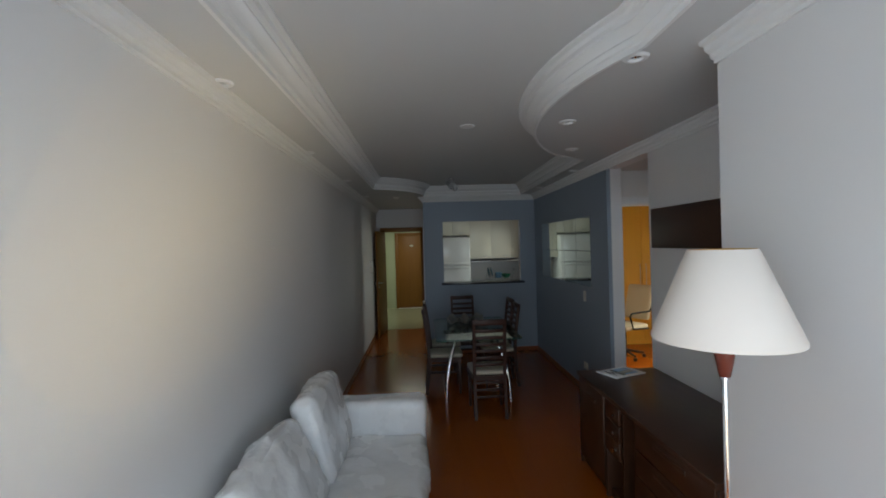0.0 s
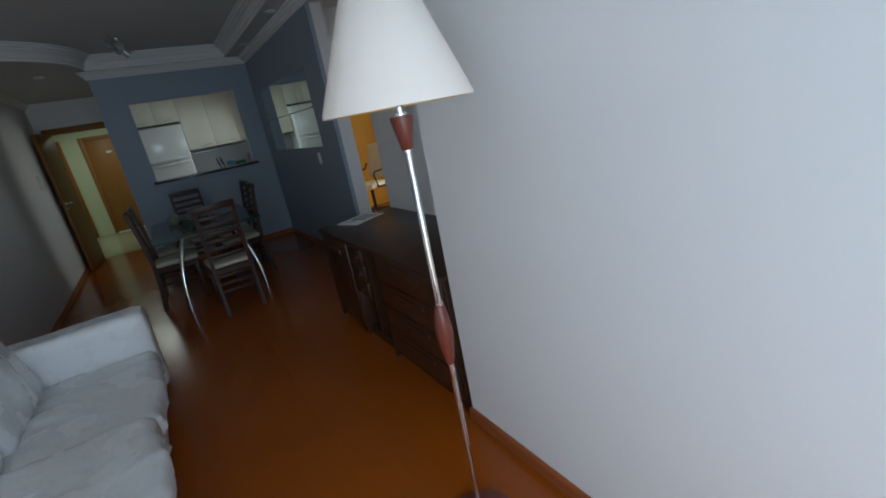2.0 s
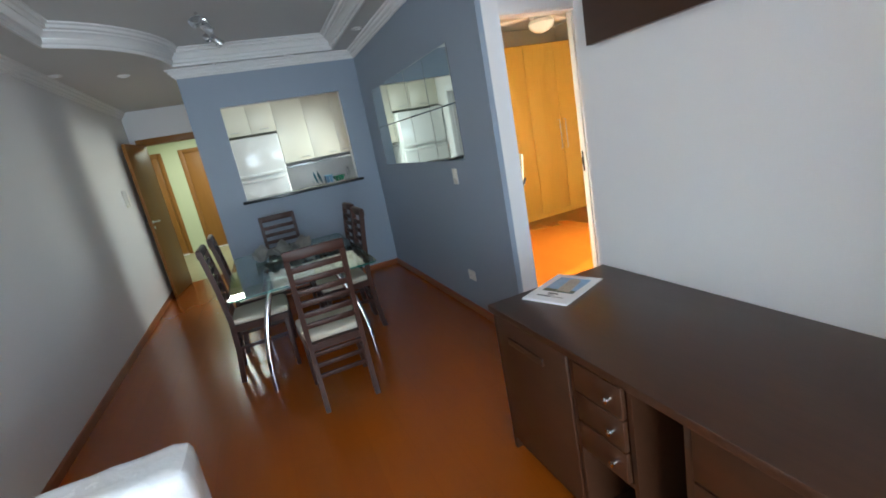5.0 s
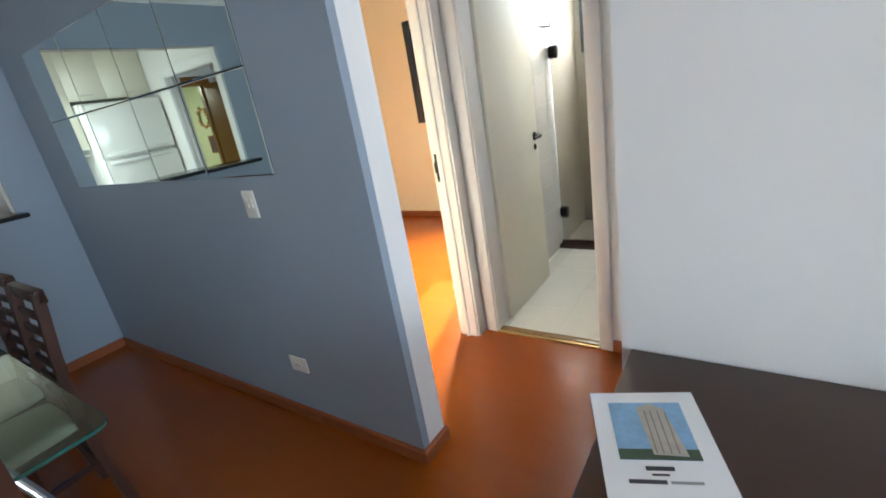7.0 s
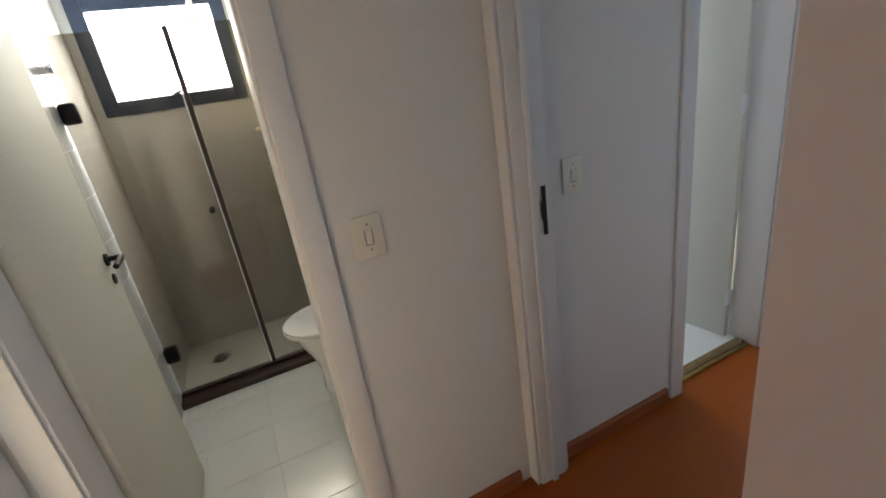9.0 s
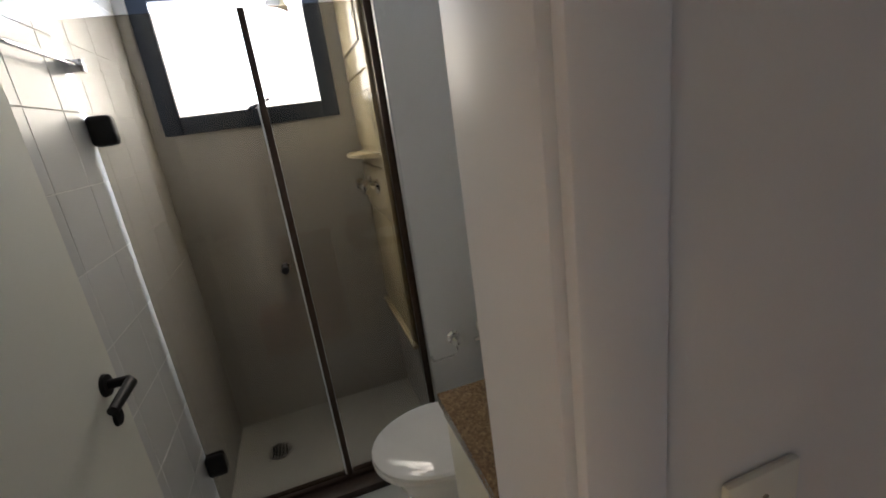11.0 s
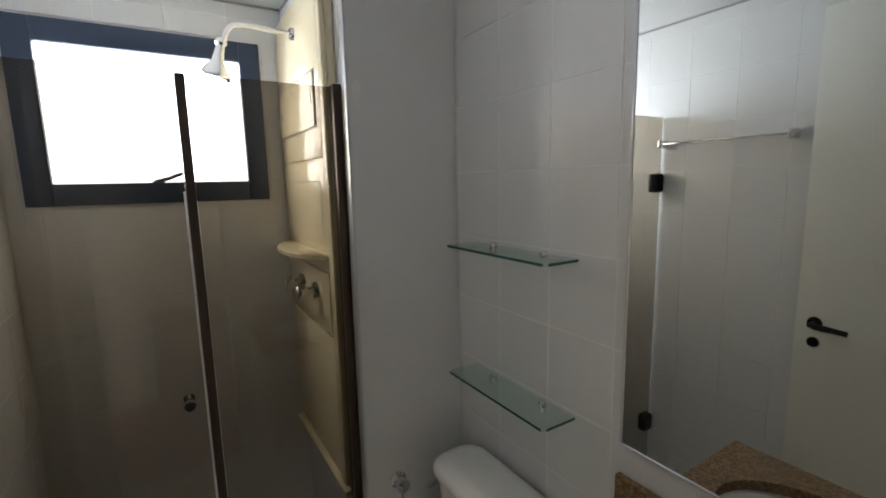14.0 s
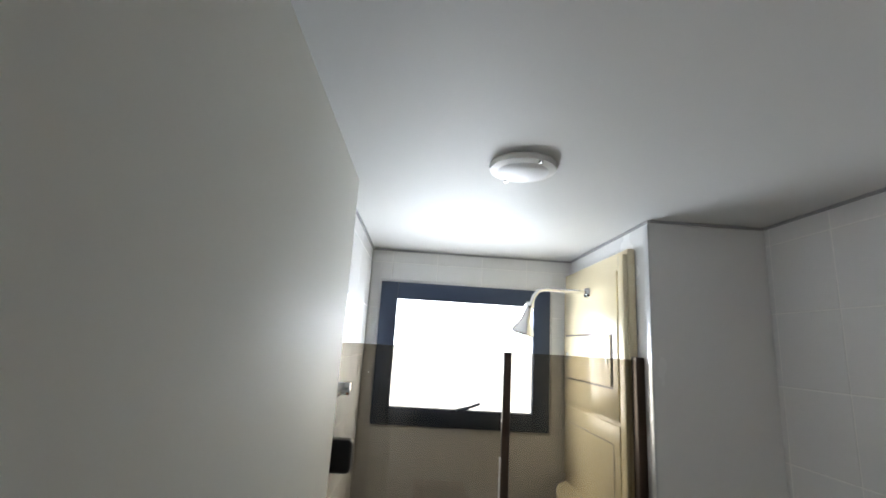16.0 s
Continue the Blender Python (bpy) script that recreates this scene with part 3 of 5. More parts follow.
def floor_lamp():
    s = thing("floor_lamp", pose(1.222, 2.07, 0), "tall floor lamp with cream fabric shade and reddish wood spindles", "lamp")
    part("base", lathe(bmesh.new(), [(0.0, 0.0), (0.135, 0.0), (0.14, 0.008), (0.135, 0.018), (0.05, 0.03), (0.018, 0.045), (0.0, 0.045)], 40), LAMPWOOD, s)
    part("pole", tube(bmesh.new(), [(0, 0, 0.04), (0, 0, 1.50)], 0.0095, 16), CHROME, s)
    part("spindle", lathe(bmesh.new(), [(0.011, 0.68), (0.016, 0.70), (0.024, 0.75), (0.027, 0.79), (0.024, 0.84), (0.017, 0.875), (0.012, 0.885)], 28), LAMPWOOD, s, "turned reddish wood spindle")
    part("collar", lathe(bmesh.new(), [(0.013, 1.352), (0.016, 1.355), (0.030, 1.43), (0.031, 1.442), (0.012, 1.444)], 28), LAMPWOOD, s, "tapered reddish wood collar")
    for z, r in ((0.889, 0.013), (1.350, 0.014), (1.446, 0.018), (1.50, 0.017)):
        part("ring", lathe(bmesh.new(), [(r * 0.7, z - 0.006), (r, z - 0.004), (r, z + 0.004), (r * 0.7, z + 0.006)], 24), CHROME, s)
    part("socket", lathe(bmesh.new(), [(0.015, 1.49), (0.019, 1.50), (0.019, 1.56), (0.012, 1.57)], 20), STEEL, s)
    bm = lathe(bmesh.new(), [(0.199, 1.466), (0.200, 1.474), (0.094, 1.734), (0.091, 1.736)], 56)
    bmesh.ops.delete(bm, geom=[f for f in bm.faces if len(f.verts) > 4], context='FACES_ONLY')
    part("shade", bm, SHADE, s, "cream fabric cone shade")
    bm = lathe(bmesh.new(), [(0.1965, 1.466), (0.0895, 1.736)], 56)
    bmesh.ops.delete(bm, geom=[f for f in bm.faces if len(f.verts) > 4], context='FACES_ONLY')
    part("lining", bm, SHADEIN, s, "golden yellow lining")
    bm = bmesh.new()
    for k in range(3):
        a = 2.1 * k
        tube(bm, [(0.012 * math.cos(a), 0.012 * math.sin(a), 1.56), (0.091 * math.cos(a), 0.091 * math.sin(a), 1.728)], 0.002, 6)
    part("harp", bm, STEEL, s)


def sideboard():
    s = thing("sideboard", pose(1.53, 2.60, 0), "long dark brown wooden sideboard with drawers and a door", "sideboard")
    L, D, T = 1.725, 0.640, 0.728
    part("top", B((0.0, 0.0, T - 0.03), (D, L, T), 0.003), TABAC, s)
    f = 0.02
    for y in (0.0, 0.76, 1.20, L - 0.022):
        part("side_panel", B((f, y, 0.0), (D - 0.01, y + 0.022, T - 0.031), 0.002), TABAC, s)
    part("back_panel", B((D - 0.02, 0.022, 0.0), (D - 0.011, L - 0.022, T - 0.031)), TABAC, s)
    for y0, y1 in ((0.022, 0.76), (0.782, 1.20), (1.222, L - 0.022)):
        part("bottom_panel", B((f + 0.03, y0, 0.045), (D - 0.02, y1, 0.063)), TABAC, s)
        part("plinth", B((f + 0.03, y0, 0.001), (f + 0.048, y1, 0.045)), TABAC, s)
    # chest of four drawers beside the white wall
    for k in range(4):
        z0 = 0.068 + k * 0.157
        d = part("drawer", B((f - 0.006, 0.026, z0), (f + 0.014, 0.756, z0 + 0.150), 0.003), TABAC, s)
        bm = B((f - 0.013, 0.24, z0 + 0.095), (f - 0.005, 0.54, z0 + 0.120), 0.003)
        part("handle", bm, TABAC, d, "flat wooden pull")
    # narrow block of three drawers
    for k in range(3):
        z0 = 0.345 + k * 0.113
        d = part("drawer", B((f - 0.004, 0.985, z0), (f + 0.014, 1.196, z0 + 0.107), 0.003), TABAC, s)
        kn = lathe(bmesh.new(), [(0.0, 0.0), (0.005, 0.0), (0.005, 0.012), (0.011, 0.016), (0.011, 0.022), (0.0, 0.026)], 14)
        bmesh.ops.transform(kn, matrix=Matrix.Translation((f - 0.004, 1.03, z0 + 0.055)) @ Matrix.Rotation(radians(-90), 4, 'Y'), verts=kn.verts[:])
        part("knob", kn, CHROME, d, "small chrome knob")
    part("divider", B((f + 0.016, 0.965, 0.063), (D - 0.02, 0.983, T - 0.031)), TABAC, s)
    part("shelf", B((f + 0.016, 0.983, 0.32), (D - 0.02, 1.20, 0.338)), TABAC, s)
    # cupboard at the hall end
    d = part("door", B((f - 0.006, 1.226, 0.068), (f + 0.014, L - 0.026, T - 0.035), 0.003), TABAC, s)
    part("handle", B((f - 0.015, 1.36, 0.585), (f - 0.005, 1.60, 0.615), 0.003), TABAC, d, "flat wooden pull")


def tv_panel():
    s = thing("wall_panel", pose(2.174, 2.62, 1.70), "dark brown wooden wall panel above the sideboard", "panel")
    part("board", B((-0.034, 0.0, 0.0), (0.0, 1.638, 0.308), 0.003), TABAC, s)


def brochure():
    pts = [(1.651, 4.254), (1.953, 4.375), (2.028, 4.173), (1.741, 4.058)]
    c = Vector((sum(p[0] for p in pts) / 4, sum(p[1] for p in pts) / 4))
    u = (Vector(pts[1]) - Vector(pts[0])).normalized()
    ang = math.degrees(math.atan2(u.y, u.x))
    s = thing("brochure", pose(c.x, c.y, 0.728, 0, 0, ang), "white booklet with a tower block photo lying on the sideboard", "booklet")
    L, W = 0.150, 0.107
    for k in range(4):
        part("sheet", B((-L + 0.002 * k, -W - 0.001 * k, 0.0005 + 0.0016 * k), (L + 0.001 * k, W, 0.0018 + 0.0016 * k)), PAPER, s)
    z = 0.0069
    part("photo_sky", B((-0.045, -0.075, z), (0.118, 0.072, z + 0.0004)), material("print_sky", (0.26, 0.45, 0.68), 0.4, vary=0.5, scale=14, bump=0), s)
    part("photo_ground", B((-0.045, -0.075, z + 0.0005), (-0.018, 0.072, z + 0.0009)), material("print_green", (0.06, 0.09, 0.05), 0.4, vary=0.5, scale=40, bump=0), s)
    part("photo_tower", prism(bmesh.new(), [(-0.036, -0.054), (0.096, -0.038), (0.114, -0.012), (0.100, 0.016), (-0.032, 0.008)], z + 0.001, z + 0.0014), material("print_tower", (0.48, 0.44, 0.38), 0.4, vary=0.3, scale=60, bump=0), s)
    for y in (-0.040, -0.026, -0.012, 0.0):
        part("photo_balconies", B((-0.03, y, z + 0.0015), (0.09, y + 0.003, z + 0.0018)), material("print_shade", (0.27, 0.24, 0.20), 0.4, bump=0), s)
    ink = material("print_ink", (0.05, 0.05, 0.06), 0.5, bump=0)
    part("title_bar", B((-0.070, -0.02, z), (-0.060, 0.03, z + 0.0004)), ink, s)
    part("title_bar", B((-0.082, -0.008, z), (-0.077, 0.022, z + 0.0004)), ink, s)
    part("title_bar", B((-0.100, 0.0, z), (-0.091, 0.065, z + 0.0004)), ink, s)
    part("title_bar", B((-0.099, -0.06, z), (-0.093, -0.006, z + 0.0004)), material("print_grey", (0.3, 0.3, 0.3), 0.5, bump=0), s)


def chair():
    s = thing("dining_chair", pose(0.96, 5.46, 0), "dark-stained wooden ladder-back dining chair with beige seat", "chair", "chairs round the table")
    for x in (-0.155, 0.155):
        bm = bmesh.new()
        prof = [(-0.215, 0.0), (-0.185, 0.24), (-0.175, 0.46), (-0.20, 0.75), (-0.235, 1.0)]
        rows = [[bm.verts.new((x + dx, y + dy, z)) for dx, dy in ((-0.015, -0.018), (0.015, -0.018), (0.015, 0.018), (-0.015, 0.018))] for y, z in prof]
        for a, b in zip(rows, rows[1:]):
            for k in range(4):
                bm.faces.new((a[k], a[(k + 1) % 4], b[(k + 1) % 4], b[k]))
        bm.faces.new(rows[0][::-1])
        bm.faces.new(rows[-1])
        part("back_leg", bm, CHAIRWOOD, s)
    for x in (-0.17, 0.17):
        bm = B((x - 0.019, 0.165, 0.0), (x + 0.019, 0.203, 0.425), 0.004)
        for v in bm.verts:
            if v.co.z < 0.1:
                v.co.x = x + (v.co.x - x) * 0.7
                v.co.y = 0.184 + (v.co.y - 0.184) * 0.7
        part("front_leg", bm, CHAIRWOOD, s)
    part("top_rail", B((-0.17, -0.255, 0.955), (0.17, -0.222, 1.012), 0.006), CHAIRWOOD, s)
    for z in (0.895, 0.825, 0.755, 0.685, 0.615, 0.545):
        y = -0.175 - 0.06 * (z - 0.46) / 0.54
        part("slat", B((-0.141, y - 0.008, z - 0.017), (0.141, y + 0.008, z + 0.017), 0.004), CHAIRWOOD, s)
    for z, y in ((0.36, -0.18), (0.29, -0.184), (0.22, -0.188)):
        part("stretcher", B((-0.141, y - 0.007, z - 0.013), (0.141, y + 0.007, z + 0.013), 0.003), CHAIRWOOD, s)
    for x in (-0.162, 0.162):
        part("side_stretcher", B((x - 0.009, -0.17, 0.245), (x + 0.009, 0.168, 0.270), 0.003), CHAIRWOOD, s)
    part("seat_frame", prism(bmesh.new(), [(-0.17, -0.19), (0.17, -0.19), (0.20, 0.205), (-0.20, 0.205)], 0.385, 0.43), CHAIRWOOD, s)
    bm = softbox(bmesh.new(), (-0.20, -0.165, 0.428), (0.20, 0.22, 0.482), 0.025, 8, 0.012, 0)
    for v in bm.verts:
        v.co.x *= 0.84 + 0.16 * (v.co.y + 0.165) / 0.385
    part("seat", bm, SEATCLOTH, s, "beige upholstered seat")
    for x, y, r in ((0.87, 7.17, 180), (0.53, 6.24, -90), (0.55, 6.80, -88), (1.24, 6.40, 90), (1.26, 6.87, 92)):
        copy_thing(s, pose(x, y, 0, 0, 0, r))


def dining_table():
    s = thing("dining_table", pose(0.895, 6.24, 0), "rectangular glass dining table on curved chrome legs", "table")
    hx, hy = 0.465, 0.725

    def rounded(g, r=0.05):
        o = []
        for cx, cy, a0 in ((hx - g - r, hy - g - r, 0), (-hx + g + r, hy - g - r, 90), (-hx + g + r, -hy + g + r, 180), (hx - g - r, -hy + g + r, 270)):
            o += [(cx + r * math.cos(radians(a0 + k * 15)), cy + r * math.sin(radians(a0 + k * 15))) for k in range(7)]
        return o
    part("tabletop", prism(bmesh.new(), rounded(0.0), 0.742, 0.754), GLASS_T, s, "clear greenish glass top")
    bm = moulding(bmesh.new(), rounded(0.0), [(-0.0015, 0.743), (0.0005, 0.743), (0.0005, 0.753), (-0.0015, 0.753)], True)
    part("glass_edge", bm, GLASS_EDGE, s, "polished green glass edge")
    for sx in (-1, 1):
        for sy in (-1, 1):
            bm = bmesh.new()
            tube(bm, [(sx * (0.36 - 0.16 * (u ** 2.2)), sy * (0.475 - 0.16 * (u ** 2.0)), 0.735 * u) for u in [k / 10 for k in range(11)]], 0.020, 14)
            leg = part("leg", bm, CHROME, s)
            part("pad", lathe(bmesh.new(), [(0.0, 0.728), (0.035, 0.728), (0.035, 0.7415), (0.0, 0.7415)], 24, (sx * 0.20, sy * 0.315, 0)), CHROME, leg)
    for sy in (-1, 1):
        part("crossbar", tube(bmesh.new(), [(-0.20, sy * 0.315, 0.722), (0.20, sy * 0.315, 0.722)], 0.012, 12), CHROME, s)


def centrepiece():
    s = thing("table_centrepiece", pose(0.83, 6.55, 0.754), "grey wavy fabric centrepiece lying on the glass table", "centrepiece")
    bm = bmesh.new()
    nx, ny = 30, 16
    g = []
    for i in range(nx + 1):
        row = []
        for j in range(ny + 1):
            u, v = i / nx - 0.5, j / ny - 0.5
            e = max(abs(u), abs(v)) * 2
            z = 0.012 + 0.048 * (1 + math.sin(u * 17 + 2 * math.sin(v * 5))) * (0.4 + 0.6 * e) + 0.02 * noise.noise(Vector((u * 6, v * 6, 0)))
            w = 1 + 0.12 * math.sin(u * 17)
            row.append(bm.verts.new((u * 0.46, v * 0.30 * w, max(0.004, z))))
        g.append(row)
    for i in range(nx):
        for j in range(ny):
            bm.faces.new((g[i][j], g[i + 1][j], g[i + 1][j + 1], g[i][j + 1]))
    bmesh.ops.solidify(bm, geom=bm.faces[:], thickness=0.003)
    part("cloth", bm, material("grey_cloth", (0.42, 0.42, 0.39), 0.7, vary=0.6, scale=30, fine=250, bump=0.4), s)


def tiled_mirror():
    s = thing("wall_mirror", pose(2.163, 0, 0), "large mirror of eight square panes on the blue wall", "mirror")
    ys, zs = [7.62, 7.085, 6.545, 6.085, 5.615], [1.255, 1.655, 2.047]
    rnd = random.Random(3)
    for i in range(4):
        for j in range(2):
            y1, y0, z0, z1 = ys[i] - 0.002, ys[i + 1] + 0.002, zs[j] + 0.002, zs[j + 1] - 0.002
            bm = bmesh.new()
            t = 0.006
            k = 0.004
            a = [bm.verts.new((-0.002, y, z)) for y, z in ((y0, z0), (y1, z0), (y1, z1), (y0, z1))]
            m = [bm.verts.new((-0.004, y, z)) for y, z in ((y0, z0), (y1, z0), (y1, z1), (y0, z1))]
            dx = [rnd.uniform(-0.0008, 0.0008) for _ in range(4)]
            dx[3] = dx[0] + dx[2] - dx[1]
            c = [bm.verts.new((-t + d, y, z)) for d, (y, z) in zip(dx, ((y0 + k, z0 + k), (y1 - k, z0 + k), (y1 - k, z1 - k), (y0 + k, z1 - k)))]
            for p, q in ((a, m), (m, c)):
                for n in range(4):
                    bm.faces.new((p[n], p[(n + 1) % 4], q[(n + 1) % 4], q[n]))
            bm.faces.new(c)
            bm.faces.new(a[::-1])
            part("pane", bm, MIRROR_OLD, s, smooth=False)
    part("backing", B((-0.0018, 5.617, 1.257), (0.0, 7.618, 2.045)), BLACKPL, s, "dark backing in the joints")


def wall_plate(name, m, label, kind):
    """A cover plate lying in its local xz plane, facing -y."""
    s = thing(name, m, label, kind)
    part("plate", B((-0.04, -0.009, -0.06), (0.04, 0.0, 0.06), 0.004), SWITCH, s)
    if kind == "switch":
        for x, z in ((-0.014, 0.018), (0.014, 0.018), (-0.014, -0.006), (0.014, -0.006)):
            part("button", B((x - 0.010, -0.013, z - 0.009), (x + 0.010, -0.008, z + 0.009), 0.002), SWITCH, s)
    elif kind == "rocker switch":
        part("rocker", B((-0.009, -0.0125, -0.020), (0.009, -0.008, 0.020), 0.003), SWITCH, s)
        # Shade beside and below the rocker is painted as grey strips on the plate.
        for x0, x1, z0, z1 in ((-0.0115, -0.0095, -0.022, 0.022), (0.0095, 0.0115, -0.022, 0.022), (-0.0095, 0.0095, -0.0225, -0.0205)):
            part("gap", B((x0, -0.0096, z0), (x1, -0.0086, z1)), GAP, s, "grey strip painted for the shade round the rocker")
        for z in (-0.036, 0.036):
            sc = lathe(bmesh.new(), [(0.0, 0.0), (0.003, 0.0), (0.003, 0.0012), (0.0, 0.0012)], 12)
            bmesh.ops.transform(sc, matrix=Matrix.Translation((0, -0.0088, z)) @ Matrix.Rotation(radians(90), 4, 'X'), verts=sc.verts[:])
            part("screw", sc, GAP, s)
    else:
        rim = [(0.0, -0.030), (0.013, -0.017), (0.013, 0.017), (0.0, 0.030), (-0.013, 0.017), (-0.013, -0.017)]
        ins = prism(bmesh.new(), rim, 0.008, 0.0125)
        bmesh.ops.transform(ins, matrix=Matrix.Rotation(radians(90), 4, 'X'), verts=ins.verts[:])
        part("insert", ins, SWITCH, s)
        for z in (-0.012, 0.012):
            part("hole", B((-0.003, -0.0132, z - 0.0035), (0.003, -0.0122, z + 0.0035)), BLACKPL, s)


def downlight(x, y, z, first=[]):
    m = pose(x, y, z)
    if first:
        return copy_thing(first[0], m)
    s = thing("downlight", m, "small round white recessed ceiling spotlight, switched off", "spotlight", "recessed spotlights in the soffit")
    part("ring", lathe(bmesh.new(), [(0.030, 0.001), (0.034, -0.010), (0.050, -0.009), (0.056, -0.002), (0.056, 0.001)], 28), PLASTER, s)
    part("bulb", lathe(bmesh.new(), [(0.0, -0.004), (0.014, -0.004), (0.028, 0.0005), (0.0, 0.0008)], 20), CHROME, s, "dull reflector bulb")
    first.append(s)
    return s


def spot_rail():
    s = thing("spot_rail", pose(0.745, 7.04, H, 0, 0, 82), "chrome ceiling rail with swivelling spotlight heads", "ceiling lamp")
    part("canopy", B((-0.10, -0.03, -0.028), (0.10, 0.03, 0.0), 0.010), CHROME, s)
    part("bar", tube(bmesh.new(), [(-0.33, 0, -0.040), (-0.1, 0, -0.045), (0.1, 0, -0.045), (0.33, 0, -0.040)], 0.013, 12), CHROME, s)
    for x, a, b in ((-0.31, 50, 20), (-0.10, -48, -10), (0.11, 44, 15), (0.31, -40, -25)):
        h = lathe(bmesh.new(), [(0.012, 0.03), (0.024, 0.02), (0.036, -0.03), (0.038, -0.06), (0.034, -0.062), (0.030, -0.03), (0.0, 0.01)], 22)
        bmesh.ops.transform(h, matrix=Matrix.Translation((x, 0.0, -0.075)) @ Matrix.Rotation(radians(a), 4, 'X') @ Matrix.Rotation(radians(b), 4, 'Y'), verts=h.verts[:])
        hd = part("head", h, STEEL, s)
        part("stem", tube(bmesh.new(), [(x, 0, -0.045), (x, 0.002, -0.07)], 0.007, 8), CHROME, hd)


sofa()
floor_lamp()
sideboard()
tv_panel()
brochure()
chair()
dining_table()
centrepiece()
tiled_mirror()
wall_plate("light_switch", pose(2.163, 5.834, 1.138, 0, 0, -90), "cream switch plate with four buttons on the blue wall", "switch")
wall_plate("power_outlet", pose(2.163, 5.846, 0.333, 0, 90, -90), "cream power outlet low on the blue wall", "outlet")
for x, y in ((-0.59, 2.90), (-0.59, 4.46), (-0.55, 6.05), (-0.55, 7.75), (-0.1, 8.05), (1.27, 2.67), (1.30, 3.68), (1.62, 4.55), (2.02, 5.70), (2.02, 7.15), (0.75, 7.94), (1.45, 7.94)):
    downlight(x, y, SOFF)
spot_rail()
v = thing("ceiling_disc", pose(0.70, 4.27, H), "small flat white round cover on the ceiling", "cover")
part("plate", lathe(bmesh.new(), [(0.0, 0.0), (0.06, 0.0), (0.055, -0.008), (0.0, -0.010)], 28), PLASTER, v)
s = thing("serving_bar", pose(0, 0, 0), "black granite bar ledge of the kitchen pass-through", "ledge")
part("slab", B((0.60, 7.905, 1.128), (1.935, 8.26, 1.158), 0.008), BLACKSTONE, s)
# balcony door frame behind the start of the walk
s = thing("balcony_door", pose(0, 0, 0), "black aluminium sliding balcony door with clear panes", "door", kind="structure")
for x0, x1 in ((-0.60, -0.55), (0.425, 0.475), (1.45, 1.50)):
    part("stile", B((x0, -0.39, 0.02), (x1, -0.33, 2.20)), BLACKALU, s)
for z0, z1 in ((0.02, 0.07), (2.15, 2.20)):
    part("rail", B((-0.55, -0.388, z0), (1.45, -0.332, z1)), BLACKALU, s)

# ================================================================ entry, corridor, kitchen
def door_leaf(name, m, w, h, mat, label, handle_mat, both=True, t=0.035, hz=1.06):
    """A leaf hinged at its local origin, along +x, with lever handles near the free edge."""
    d = thing(name, m, label, "door", kind="structure")
    part("leaf", B((0.0, -t / 2, 0.008), (w, t / 2, h), 0.002), mat, d)
    for sy in ((-1, 1) if both else (-1,)):
        hd = bmesh.new()
        y = sy * t / 2
        rose = lathe(bmesh.new(), [(0.0, 0.0), (0.024, 0.0), (0.022, 0.008), (0.0, 0.009)], 24)
        rot = Matrix.Translation((w - 0.06, y, hz)) @ Matrix.Rotation(radians(90 if sy < 0 else -90), 4, 'X')
        bmesh.ops.transform(rose, matrix=rot, verts=rose.verts[:])
        r = part("rose", rose, handle_mat, d)
        tube(hd, [(w - 0.06, y, hz), (w - 0.06, y + sy * 0.045, hz), (w - 0.075, y + sy * 0.052, hz), (w - 0.170, y + sy * 0.049, hz - 0.006)], [0.010, 0.010, 0.012, 0.010], 12)
        part("lever", hd, handle_mat, r, "dark lever handle")
        key = lathe(bmesh.new(), [(0.0, 0.0), (0.02, 0.0), (0.018, 0.006), (0.0, 0.007)], 24)
        bmesh.ops.transform(key, matrix=Matrix.Translation((w - 0.06, y, hz - 0.075)) @ Matrix.Rotation(radians(90 if sy < 0 else -90), 4, 'X'), verts=key.verts[:])
        part("keyhole_plate", key, handle_mat, d)
    return d


def casing(name, axis, at, u0, u1, top, depth, mat, label, w=0.07, face=0.014, back=True, stops=True):
    """Door lining and architraves round an opening; axis is the way the wall runs; at = (front, back) of the wall."""
    s = thing(name, pose(0, 0, 0), label, "door frame", kind="structure")

    def put(nm, a0, a1, p0, p1, z0, z1):
        lo, hi = ((a0, p0, z0), (a1, p1, z1)) if axis == 'x' else ((p0, a0, z0), (p1, a1, z1))
        part(nm, B(lo, hi, 0.004), mat, s)
    f, b = at
    for p0, p1 in ((f - face, f), (b, b + face))[:2 if back else 1]:
        put("architrave", u0 - w, u0 + 0.012, p0, p1, 0.001, top + w)
        put("architrave", u1 - 0.012, u1 + w, p0, p1, 0.001, top + w)
        put("head_architrave", u0 + 0.012, u1 - 0.012, p0, p1, top - 0.012, top + w)
    put("jamb", u0, u0 + 0.02, f, b, 0.001, top)
    put("jamb", u1 - 0.02, u1, f, b, 0.001, top)
    put("head", u0 + 0.02, u1 - 0.02, f, b, top - 0.02, top)
    if stops:
        put("stop", u0 + 0.02, u0 + 0.032, f + 0.05, f + 0.075, 0.001, top - 0.02)
        put("stop", u1 - 0.032, u1 - 0.02, f + 0.05, f + 0.075, 0.001, top - 0.02)
    return s


